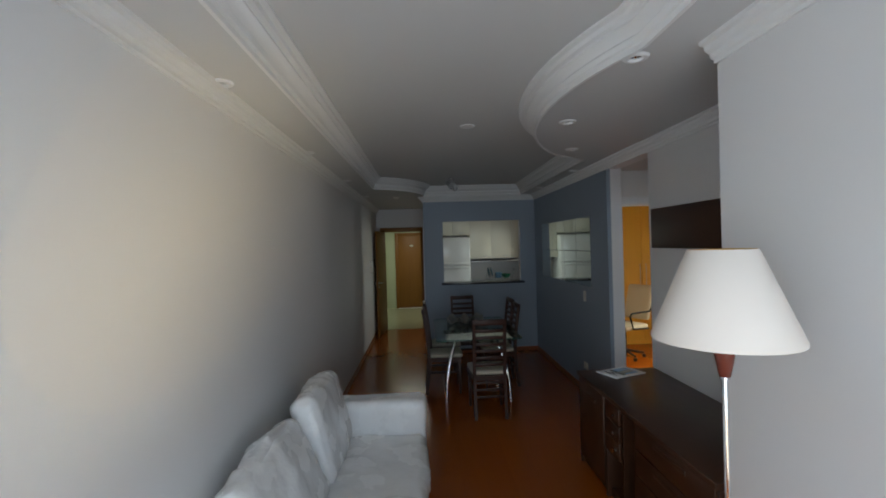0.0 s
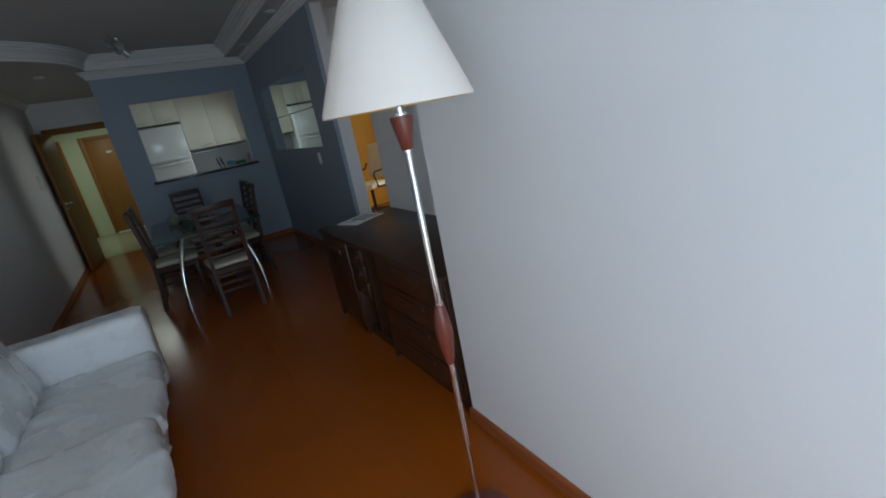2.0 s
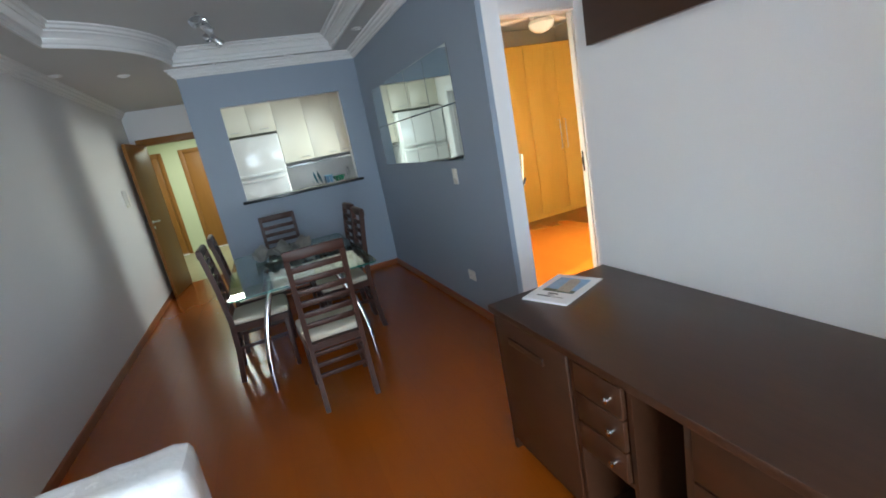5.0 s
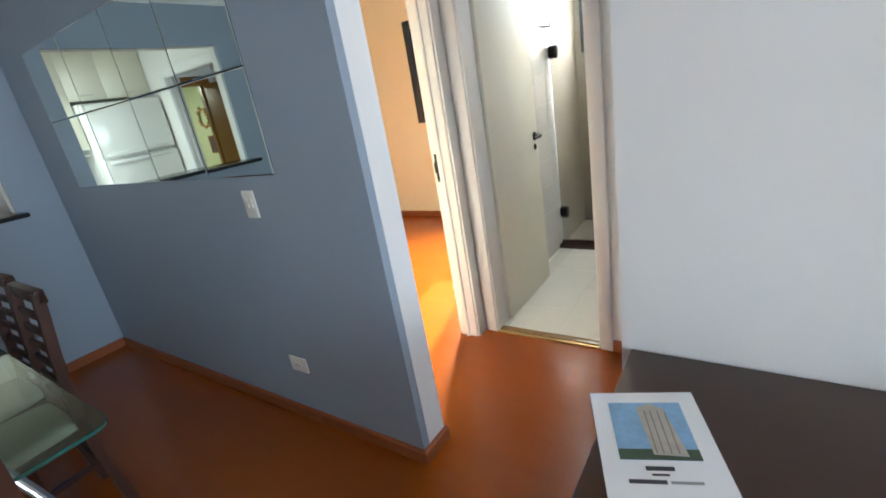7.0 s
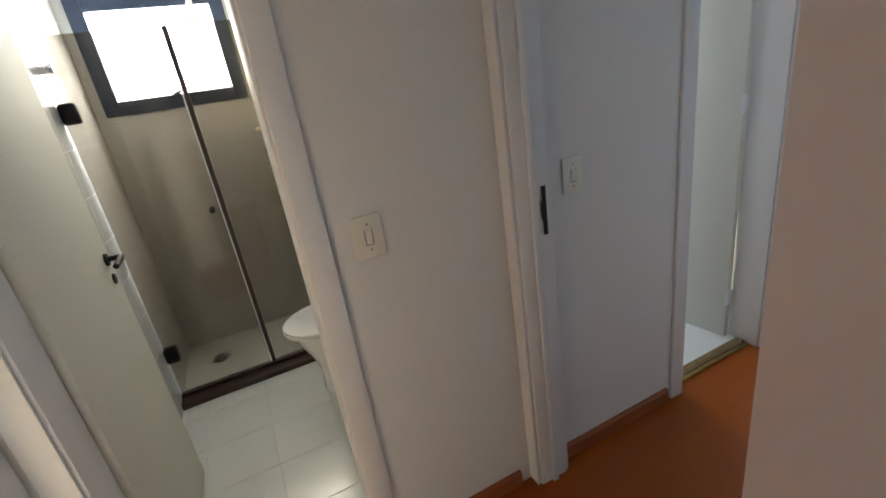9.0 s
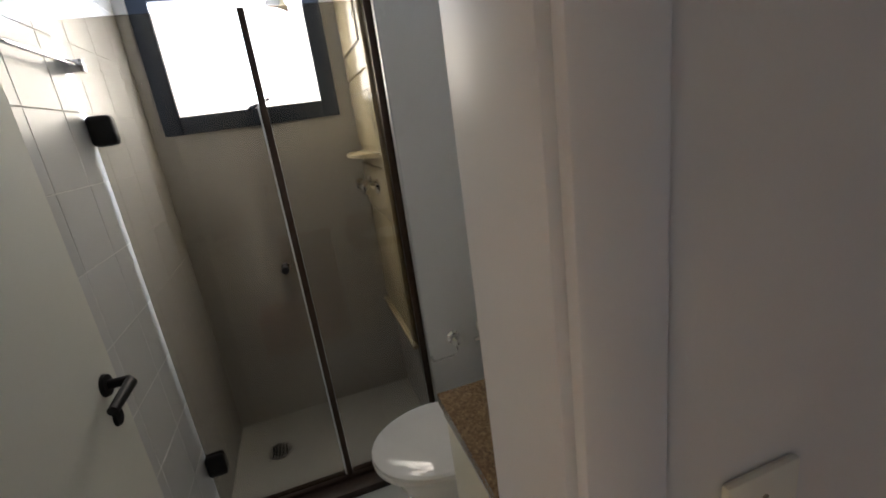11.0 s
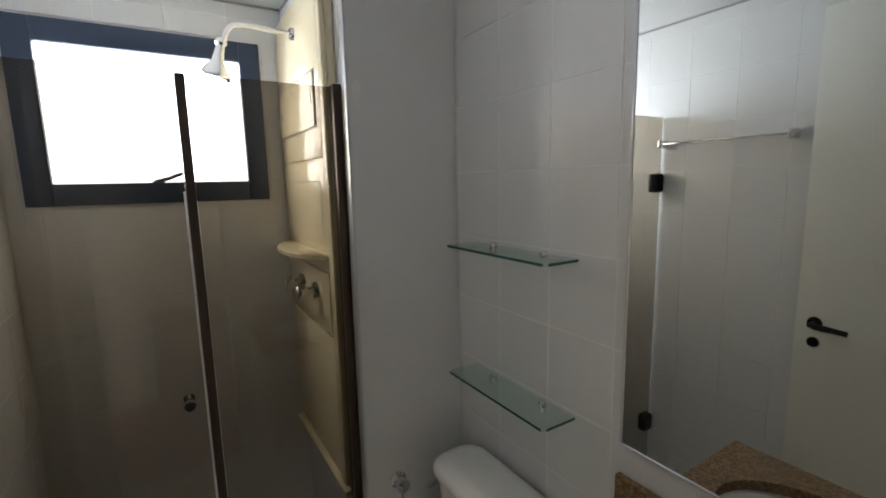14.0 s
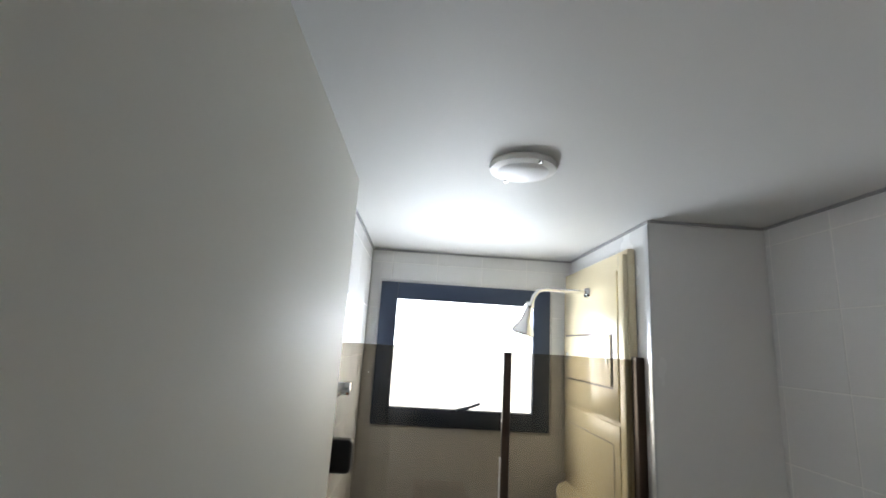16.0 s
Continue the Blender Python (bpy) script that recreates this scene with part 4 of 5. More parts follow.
casing("entry_door_frame", 'x', (10.35, 10.50), -0.53, 0.29, 2.10, 0.15, DOORWOOD, "brown wooden frame of the entry door")
door_leaf("entry_door", pose(-0.505, 10.33, 0, 0, 0, 263), 0.79, 2.08, DOORWOOD, "open brown wooden entry door against the white wall", STEEL)
for x0 in (-0.43, -1.58):
    casing("corridor_door_frame", 'x', (13.59, 13.61), x0, x0 + (0.80 if x0 > -1 else 0.70), 2.08, 0.05, DOORWOOD, "brown wooden frame of a neighbouring door")
    dd = thing("corridor_door", pose(x0 + 0.02, 13.585, 0), "closed brown wooden door in the green corridor", "door", kind="structure")
    part("leaf", B((0.0, -0.02, 0.02), (0.76 if x0 > -1 else 0.66, 0.0, 2.06), 0.003), DOORWOOD, dd)
    part("number_plate", B((0.33, -0.026, 1.76), (0.43, -0.02, 1.80), 0.002), SWITCH, dd)
    part("threshold", B((-0.02, -0.09, 0.005), (0.78 if x0 > -1 else 0.68, 0.0, 0.018)), PAPER, dd, "pale sill strip")
s = thing("intercom", pose(-0.67, 9.05, 1.42), "white wall intercom handset beside the entry door", "intercom")
part("body", B((0.0, -0.045, -0.10), (0.03, 0.045, 0.10), 0.008), SWITCH, s)
part("handset", B((0.03, -0.04, -0.095), (0.055, 0.0, 0.095), 0.010), SWITCH, s)
s = thing("corridor_ceiling_lamp", pose(-0.1, 12.2, 2.5), "round white corridor ceiling lamp", "ceiling lamp")
part("shade", lathe(bmesh.new(), [(0.0, 0.0), (0.12, 0.0), (0.11, -0.04), (0.05, -0.06), (0.0, -0.062)], 28), PLASTER, s)

s = thing("wall_wreath", pose(-1.595, 12.44, 1.72), "wreath of dried flowers hanging on the green corridor wall", "wreath")
rw = random.Random(8)
ring = bmesh.new()
tube(ring, [(0.02, 0.13 * math.cos(2 * math.pi * k / 20), 0.16 * math.sin(2 * math.pi * k / 20)) for k in range(21)], 0.012, 8)
part("ring", ring, DOORWOOD, s, "woven twig ring")
for nm, col, num in (("leaf", (0.06, 0.09, 0.03), 26), ("blossom", (0.42, 0.24, 0.12), 18)):
    mt = material("dried_" + nm, col, 0.8, vary=0.3, scale=30)
    for k in range(num):
        a = rw.uniform(0, 2 * math.pi)
        q = rw.uniform(0.85, 1.25)
        bl = bmesh.new()
        bmesh.ops.create_icosphere(bl, subdivisions=1, radius=rw.uniform(0.018, 0.034))
        flat = (0.45, 1.0, 0.5) if nm == "leaf" else (0.7, 1.0, 1.0)
        for v in bl.verts:
            v.co = Vector((v.co.x * flat[0], v.co.y * flat[1], v.co.z * flat[2]))
        bmesh.ops.transform(bl, matrix=Matrix.Translation((0.035, 0.13 * q * math.cos(a), 0.16 * q * math.sin(a))) @ Matrix.Rotation(a + rw.uniform(-0.6, 0.6), 4, 'X'), verts=bl.verts[:])
        part(nm, bl, mt, s)
s = thing("framed_picture", pose(-1.598, 12.40, 1.24), "small dark framed picture on the green corridor wall", "picture")
part("picture", B((0.0, -0.10, -0.14), (0.008, 0.10, 0.14)), material("print_dark", (0.10, 0.07, 0.09), 0.5, vary=0.5, scale=18, bump=0), s)
for a, b in (((0.0, -0.12, -0.16), (0.02, -0.10, 0.16)), ((0.0, 0.10, -0.16), (0.02, 0.12, 0.16)), ((0.0, -0.10, 0.14), (0.02, 0.10, 0.16)), ((0.0, -0.10, -0.16), (0.02, 0.10, -0.14))):
    part("frame", B(a, b, 0.003), DOORWOOD, s)

casing("kitchen_door_frame", 'y', (0.33, 0.45), 8.40, 9.42, 2.10, 0.12, CASING, "white frame of the kitchen doorway")


def handle_bar(bm, a, b, out, r=0.004):
    o = Vector(out)
    tube(bm, [Vector(a), Vector(a) + o, Vector(b) + o, Vector(b)], r, 8)
    return bm


def kitchen_unit(x0, x1, z0, z1, y, label, hx):
    s = thing("kitchen_cabinet", pose(0, 0, 0), label, "cabinet", "white kitchen wall units")
    part("body", B((x0, y + 0.02, z0), (x1, 10.30, z1)), LACQ, s)
    d = part("door", B((x0 - 0.001, y, z0 + 0.002), (x1 + 0.001, y + 0.018, z1 - 0.002), 0.0015), LACQ, s)
    part("handle", handle_bar(bmesh.new(), (hx - 0.06, y, z0 + 0.05), (hx + 0.06, y, z0 + 0.05), (0, -0.025, 0)), STEEL, d)


for x0, x1, z0, hx in ((0.46, 0.912, 1.955, 0.70), (0.916, 1.262, 1.955, 1.10), (1.266, 1.690, 1.475, 1.58), (1.694, 2.098, 1.475, 1.98), (2.102, 2.395, 1.475, 2.20)):
    kitchen_unit(x0, x1, z0, 2.66, 9.80, "white lacquered kitchen wall cabinet with steel handle", hx)
s = thing("refrigerator", pose(0.47, 9.66, 0), "glossy white two-door refrigerator in the kitchen", "refrigerator")
part("body", B((0.0, 0.06, 0.02), (0.78, 0.62, 1.92), 0.015), APPL, s)
for z0, z1 in ((0.10, 1.34), (1.36, 1.91)):
    d = part("door", B((0.004, 0.0, z0), (0.776, 0.055, z1), 0.02, 3), APPL, s)
    part("handle", B((0.10, -0.03, z1 - 0.05 if z0 < 0.5 else z0 + 0.01), (0.72, 0.0, z1 - 0.01 if z0 < 0.5 else z0 + 0.05), 0.012), APPL, d)
part("grille", B((0.03, 0.02, 0.02), (0.75, 0.05, 0.09)), BLACKPL, s)
s = thing("kitchen_base_cabinet", pose(0, 0, 0), "white kitchen base units under the worktop", "cabinet")
part("body", B((1.28, 9.72, 0.08), (2.395, 10.29, 0.89)), LACQ, s)
for k in range(3):
    d = part("door", B((1.285 + k * 0.37, 9.70, 0.09), (1.65 + k * 0.37, 9.72, 0.88), 0.002), LACQ, s)
    part("handle", handle_bar(bmesh.new(), (1.40 + k * 0.37, 9.70, 0.82), (1.52 + k * 0.37, 9.70, 0.82), (0, -0.025, 0)), STEEL, d)
part("plinth", B((1.28, 9.76, 0.001), (2.395, 10.29, 0.08)), BLACKPL, s)
s = thing("kitchen_worktop", pose(0, 0, 0), "pale stone worktop with a raised back edge", "worktop")
part("slab", B((1.27, 9.68, 0.891), (2.398, 10.298, 0.92), 0.004), FTILE, s)
part("back_edge", B((1.27, 10.27, 0.92), (2.398, 10.298, 1.02), 0.003), FTILE, s)
s = thing("hood_strip", pose(0, 0, 0), "thin steel rail under the wall cabinets", "rail")
part("rail", B((1.28, 9.80, 1.405), (2.30, 10.29, 1.425), 0.004), STEEL, s)
s = thing("dish_rack", pose(1.60, 10.0, 1.045), "steel dish rack on legs with blue and green dishes", "dish rack")
part("tray", B((0.0, -0.13, 0.0), (0.52, 0.13, 0.012), 0.004), STEEL, s)
for x in (0.012, 0.508):
    for y in (-0.118, 0.118):
        part("leg", tube(bmesh.new(), [(x, y, -0.124), (x, y, 0.0)], 0.006, 8), CHROME, s)
for k in range(11):
    part("wire", tube(bmesh.new(), [(0.02 + 0.045 * k, -0.12, 0.01), (0.02 + 0.045 * k, -0.12, 0.11), (0.02 + 0.045 * k, 0.12, 0.11), (0.02 + 0.045 * k, 0.12, 0.01)], 0.003, 6), CHROME, s)
for k, c in enumerate(((0.04, 0.16, 0.22), (0.03, 0.14, 0.20))):
    pl = lathe(bmesh.new(), [(0.0, 0.0), (0.06, 0.0), (0.11, 0.018), (0.108, 0.021), (0.06, 0.004), (0.0, 0.004)], 24)
    bmesh.ops.transform(pl, matrix=pose(1.64 + 0.06 * k, 10.0, 1.168, 0, 78, 0), verts=pl.verts[:])
    dsh = thing("plate", pose(0, 0, 0), "dark teal plate standing in the dish rack", "plate", "dishes in the rack")
    part("dish", pl, material("dish_glaze_teal", c, 0.2), dsh)
s = thing("storage_box", pose(1.85, 9.98, 1.058), "small blue plastic box in the dish rack", "box")
part("body", B((-0.06, -0.08, 0.0), (0.06, 0.08, 0.11), 0.012), material("plastic_blue", (0.06, 0.17, 0.30), 0.35), s)
part("lid", B((-0.064, -0.084, 0.111), (0.064, 0.084, 0.124), 0.005), material("plastic_pale_blue", (0.20, 0.38, 0.48), 0.35), s)
s = thing("bowl", pose(2.01, 9.97, 1.058), "green bowl standing in the dish rack", "bowl")
part("body", lathe(bmesh.new(), [(0.0, 0.0), (0.045, 0.0), (0.085, 0.04), (0.10, 0.085), (0.096, 0.086), (0.08, 0.045), (0.04, 0.008), (0.0, 0.006)], 32), material("bowl_green", (0.02, 0.20, 0.10), 0.2), s)
s = thing("kitchen_tap", pose(2.19, 10.16, 0.92), "chrome swan-neck kitchen tap", "tap")
part("body", tube(bmesh.new(), [(0, 0, 0), (0, 0, 0.04)], 0.02, 16), CHROME, s)
part("spout", tube(bmesh.new(), [(0, 0, 0.03), (0, 0, 0.24)] + [(0, -0.08 + 0.08 * math.cos(a), 0.24 + 0.08 * math.sin(a)) for a in [radians(20 * k) for k in range(1, 9)]] + [(0, -0.16, 0.20)], 0.010, 12), CHROME, s)

# ================================================================ hall and bedrooms
casing("bedroom_door_frame", 'x', (5.425, 5.538), 2.42, 3.135, 2.15, 0.12, CASING, "white enamelled frame of the bedroom door")
casing("second_bedroom_door_frame", 'x', (3.97, 4.09), 2.40, 3.182, 2.15, 0.12, CASING, "white enamelled frame of the second bedroom door")
casing("bathroom_door_frame", 'y', (3.22, 3.36), 4.694, 5.345, 2.22, 0.14, CASING, "white enamelled frame of the bathroom door", 0.055, back=False, stops=False)
casing("ensuite_door_frame", 'y', (3.22, 3.36), 2.672, 3.27, 2.17, 0.14, CASING, "white enamelled frame of the ensuite door", 0.06, stops=False)
door_leaf("bathroom_door", pose(3.372, 5.325, 0, 0, 0, -0.35), 0.682, 2.206, DOORWHITE, "open cream-white bathroom door with black lever handle", BLACKPL, hz=1.075)
ensuite = door_leaf("ensuite_door", pose(3.366, 2.713, 0, 0, 0, 5), 0.56, 2.15, DOORWHITE, "open white ensuite door on white hinges", BLACKPL, hz=1.075)
for z in (0.20, 1.16, 1.92):
    part("hinge", B((-0.012, -0.010, z), (0.012, 0.020, z + 0.085), 0.003), CASING, ensuite, "white painted hinge")
for y, x, z0 in ((5.520, 3.114, 0.985), (3.993, 3.161, 1.003)):
    s = thing("strike_plate", pose(x, y, z0), "black metal strike plate in the white door frame", "strike plate", "strike plates in the door frames")
    part("plate", B((-0.003, -0.007, 0.0), (0.002, 0.007, 0.155), 0.001), BLACKPL, s)
    part("lip", B((-0.005, 0.004, 0.05), (-0.002, 0.014, 0.11), 0.001), BLACKPL, s)
wall_plate("hall_switch", pose(3.22, 4.534, 1.137, 0, 0, -90), "cream single rocker switch plate on the hall wall", "rocker switch")
wall_plate("bedroom_switch", pose(3.22, 3.832, 1.150, 0, 0, -90), "cream rocker switch plate beside the ensuite door", "rocker switch")
BRASS = material("brass", (0.45, 0.32, 0.12), 0.3, 0.9)
for y0, y1, x0 in ((4.714, 5.325, 3.205), (2.692, 3.25, 3.255)):
    s = thing("threshold", pose(0, 0, 0), "brown granite door threshold with brass edge", "threshold", "bathroom thresholds")
    part("stone", B((x0 + 0.020, y0, 0.001), (x0 + 0.067, y1, 0.014), 0.003), GRANITE, s)
    part("brass_strip", B((x0, y0, 0.001), (x0 + 0.019, y1, 0.010), 0.002), BRASS, s, "brass edge strip")
structure("ensuite_floor", B((3.325, 2.692, 0.0), (3.364, 3.25, 0.008)), FTILE, "white tiled ensuite floor at the door", "floor")
structure("ensuite_floor_inner", B((3.364, 2.606, 0.0), (5.40, 3.40, 0.008)), FTILE, "white tiled ensuite floor", "floor")


def wardrobe():
    s = thing("wardrobe", pose(2.50, 8.15, 0), "tall built-in yellow wood wardrobe with bar handles", "wardrobe")
    part("body", B((0.0, 0.03, 0.0), (2.98, 0.565, 2.40)), YELLOWWOOD, s)
    w = 2.98 / 6
    for k in range(6):
        d = part("door", B((k * w + 0.003, 0.0, 0.08), ((k + 1) * w - 0.003, 0.028, 2.38), 0.002), YELLOWWOOD, s)
        x = (k + 1) * w - 0.05 if k % 2 == 0 else k * w + 0.05
        part("handle", handle_bar(bmesh.new(), (x, 0.0, 0.95), (x, 0.0, 1.35), (0, -0.03, 0), 0.006), STEEL, d)
    part("plinth", B((0.0, 0.04, 0.0), (2.98, 0.05, 0.079)), YELLOWWOOD, s)


def office_chair():
    s = thing("office_chair", pose(3.32, 7.40, 0, 0, 0, 115), "beige office chair with dark frame on a five-star base", "chair")
    part("seat", softbox(bmesh.new(), (-0.24, -0.24, 0.44), (0.24, 0.24, 0.52), 0.035, 8, 0.015, 0), SEATCLOTH, s)
    bm = softbox(bmesh.new(), (-0.22, -0.03, 0.0), (0.22, 0.03, 0.52), 0.028, 8, 0.01, 0)
    bmesh.ops.transform(bm, matrix=Matrix.Translation((0, -0.26, 0.56)) @ Matrix.Rotation(radians(14), 4, 'X'), verts=bm.verts[:])
    part("backrest", bm, SEATCLOTH, s)
    for x in (-0.26, 0.26):
        part("armrest", tube(bmesh.new(), [(x, -0.30, 0.78), (x, -0.24, 0.70), (x, 0.14, 0.70), (x, 0.18, 0.66), (x, 0.12, 0.47), (x, -0.20, 0.45)], 0.014, 10), BLACKPL, s)
    part("column", tube(bmesh.new(), [(0, 0, 0.10), (0, 0, 0.44)], 0.025, 14), BLACKPL, s)
    for k in range(5):
        a = 2 * math.pi * k / 5 + 0.3
        f = part("foot", tube(bmesh.new(), [(0, 0, 0.11), (0.27 * math.cos(a), 0.27 * math.sin(a), 0.07)], [0.022, 0.014], 10), BLACKPL, s)
        wl = lathe(bmesh.new(), [(0.0, -0.018), (0.022, -0.018), (0.026, -0.012), (0.026, 0.012), (0.022, 0.018), (0.0, 0.018)], 16)
        bmesh.ops.transform(wl, matrix=Matrix.Translation((0.27 * math.cos(a), 0.27 * math.sin(a), 0.026)) @ Matrix.Rotation(a, 4, 'Z') @ Matrix.Rotation(radians(90), 4, 'X'), verts=wl.verts[:])
        part("castor", wl, BLACKPL, f)


def ceiling_fan():
    s = thing("ceiling_fan", pose(3.65, 6.56, H), "white ceiling fan with a glass lamp bowl", "fan")
    part("rod", tube(bmesh.new(), [(0, 0, 0), (0, 0, -0.30)], 0.012, 12), PLASTER, s)
    part("motor", lathe(bmesh.new(), [(0.0, -0.27), (0.06, -0.28), (0.10, -0.31), (0.10, -0.35), (0.05, -0.37), (0.0, -0.37)], 28), PLASTER, s)
    part("lamp_bowl", lathe(bmesh.new(), [(0.11, -0.37), (0.125, -0.40), (0.11, -0.44), (0.06, -0.475), (0.0, -0.485)], 28), PORCELAIN, s)
    for k in range(3):
        a = 2 * math.pi * k / 3 + 0.5
        bm = B((0.12, -0.06, -0.335), (0.52, 0.06, -0.327), 0.003)
        bmesh.ops.transform(bm, matrix=Matrix.Rotation(a, 4, 'Z'), verts=bm.verts[:])
        part("blade", bm, PLASTER, s)


def framed_window(name, axis, at, u0, u1, z0, z1, mid, pane, label, fw=0.06, th=0.05):
    s = thing(name, pose(0, 0, 0), label, "window", kind="structure")

    def put(nm, a0, a1, p0, p1, b0, b1, mt):
        lo, hi = ((a0, p0, b0), (a1, p1, b1)) if axis == 'x' else ((p0, a0, b0), (p1, a1, b1))
        return part(nm, B(lo, hi, 0.003), mt, s)
    for a, b in ((u0, u0 + fw), (u1 - fw, u1)):
        put("frame", a, b, at, at + th, z0, z1, BLACKALU)
    for a, b in ((z0, z0 + fw), (z1 - fw, z1)):
        put("frame", u0 + fw, u1 - fw, at, at + th, a, b, BLACKALU)
    cuts = [u0 + fw] + [m for m in mid] + [u1 - fw]
    for m in mid:
        put("mullion", m - 0.025, m + 0.025, at + 0.004, at + th, z0 + fw, z1 - fw, BLACKALU)
    for a, b in zip(cuts, cuts[1:]):
        p = put("pane", a + (0.025 if a in mid else 0), b - (0.025 if b in mid else 0), at + th * 0.5, at + th * 0.5 + 0.005, z0 + fw, z1 - fw, pane)
        p.visible_shadow = pane is not GLASS_W
    return s


wardrobe()
office_chair()
ceiling_fan()
bw = framed_window("window_bedroom", 'y', 5.485, 6.25, 7.34, 1.145, 2.23, [6.70], GLASS_W, "black aluminium sliding bedroom window with the brown wardrobe reflection painted behind the glass", 0.085)
# Brown slatted panel paints the wardrobe's reflection in the dark glass.
part("shutter", B((5.525, 6.93, 1.23), (5.545, 7.255, 2.145), 0.002), PANE_BROWN, bw, "brown slatted panel painted for the wardrobe reflected in the dark glass")
for k in range(22):
    part("slat", B((5.519, 6.932, 1.235 + 0.0412 * k), (5.5245, 7.253, 1.268 + 0.0412 * k), 0.002), PANE_BROWN, bw)
part("shutter", B((5.527, 6.726, 1.23), (5.545, 6.928, 2.145), 0.002), PANE_GREY, bw, "grey panel behind the pane")
sw = framed_window("window_second_bedroom", 'x', -0.34, 3.05, 4.435, 1.05, 2.20, [4.05, 3.55], GLASS_W, "black aluminium bedroom window with a blue-grey shutter behind one pane")
part("shutter", B((4.073, -0.366, 1.09), (4.395, -0.345, 2.16), 0.002), SHUTTER_BLUE, sw, "closed blue-grey shutter panel")
for k in range(15):
    part("slat", B((4.075, -0.3445, 1.09 + 0.07 * k), (4.393, -0.3415, 1.155 + 0.07 * k), 0.001), SHUTTER_BLUE, sw)

# ================================================================ bathroom
structure("bathroom_floor", B((3.275, 4.10, 0.0), (4.63, 5.428, 0.005)), GROUT, "grouted bed of the bathroom floor", "floor")
structure("shower_floor", B((4.78, 4.47, 0.0), (5.40, 5.428, 0.012)), FTILE, "white shower floor", "floor")
wall("shower_shaft", (4.65, 4.099, 0), (5.402, 4.478, 2.358), [], TILE, "white tiled service shaft beside the toilet", 'x')


def tile_wall(name, axis, at, face, u0, u1, z1, holes, label, off=0.0):
    """Glazed 20 cm tiles proud of their grout; each one a part of the tiled wall."""
    P, G = 0.2125, 0.0024
    s = thing(name, pose(0, 0, 0), label, "tiles", kind="structure")
    th = 0.0022
    bed = bmesh.new()
    spans = [(u0, u1, 0.004, z1)]
    for h0, h1, c0, c1 in holes:
        spans = [(u0, h0, 0.004, z1), (h1, u1, 0.004, z1), (h0, h1, 0.004, c0), (h0, h1, c1, z1)]
    for a0, a1, b0, b1 in spans:
        if a1 - a0 > 0.003:
            p0, p1 = sorted((at - face * 0.001, at + face * 0.0012))
            box(bed, (a0, p0, b0) if axis == 'x' else (p0, a0, b0), (a1, p1, b1) if axis == 'x' else (p1, a1, b1))
    part("grout", bed, GROUT, s, "pale grout between the tiles", False)
    cache = {}
    zs = [-0.041 + P * k for k in range(13)]
    us = []
    u = u0 - off
    while u < u1:
        us.append(u)
        u += P
    for a in us:
        for z in zs:
            a0, a1, b0, b1 = max(a + G / 2, u0), min(a + P - G / 2, u1), max(z + G / 2, 0.005), min(z + P - G / 2, z1)
            if a1 - a0 < 0.012 or b1 - b0 < 0.012:
                continue
            rects = [(a0, a1, b0, b1)]
            for h0, h1, c0, c1 in holes:
                nxt = []
                for r in rects:
                    if r[0] >= h1 or r[1] <= h0 or r[2] >= c1 or r[3] <= c0:
                        nxt.append(r)
                        continue
                    if r[0] < h0:
                        nxt.append((r[0], h0, r[2], r[3]))
                    if r[1] > h1:
                        nxt.append((h1, r[1], r[2], r[3]))
                    x0, x1 = max(r[0], h0), min(r[1], h1)
                    if r[2] < c0:
                        nxt.append((x0, x1, r[2], c0))
                    if r[3] > c1:
                        nxt.append((x0, x1, c1, r[3]))
                rects = nxt
            for r in rects:
                w, h = round(r[1] - r[0], 4), round(r[3] - r[2], 4)
                if w < 0.008 or h < 0.008:
                    continue
                if (w, h) not in cache:
                    bm = bmesh.new()
                    e = 0.0014
                    o = [bm.verts.new((x, 0, y)) for x, y in ((0, 0), (w, 0), (w, h), (0, h))]
                    i = [bm.verts.new((x, -th, y)) for x, y in ((e, e), (w - e, e), (w - e, h - e), (e, h - e))]
                    for k in range(4):
                        bm.faces.new((o[k], o[(k + 1) % 4], i[(k + 1) % 4], i[k]))
                    bm.faces.new(i)
                    cache[(w, h)] = finish(bm, "tile", TILE, False)
                ob = new("tile", cache[(w, h)])
                tilt = random.uniform(-0.12, 0.12)
                if axis == 'x':
                    ob.matrix_basis = pose(r[0], at, r[2], tilt, 0, 0) if face < 0 else pose(r[1], at, r[2], tilt, 0, 180)
                else:
                    ob.matrix_basis = pose(at, r[1], r[2], tilt, 0, -90) if face < 0 else pose(at, r[0], r[2], tilt, 0, 90)
                ob.parent = s


def cushion(cx, cy, hx, hy, r, levels):
    """A block with rounded corners in plan; levels are (height, inset)."""
    bm = bmesh.new()
    rings = []
    for z, i in levels:
        q = max(r - i * 0.5, 0.01)
        ring = []
        for sx, sy, a0 in ((1, 1, 0), (-1, 1, 90), (-1, -1, 180), (1, -1, 270)):
            for k in range(8):
                a = radians(a0 + 90 * k / 7)
                ring.append(bm.verts.new((cx + sx * (hx - i - q) + q * math.cos(a), cy + sy * (hy - i - q) + q * math.sin(a), z)))
        rings.append(ring)
    n = len(rings[0])
    for p, q in zip(rings, rings[1:]):
        for i in range(n):
            bm.faces.new((p[i], p[(i + 1) % n], q[(i + 1) % n], q[i]))
    bm.faces.new(rings[0][::-1])
    bm.faces.new(rings[-1])
    return bm


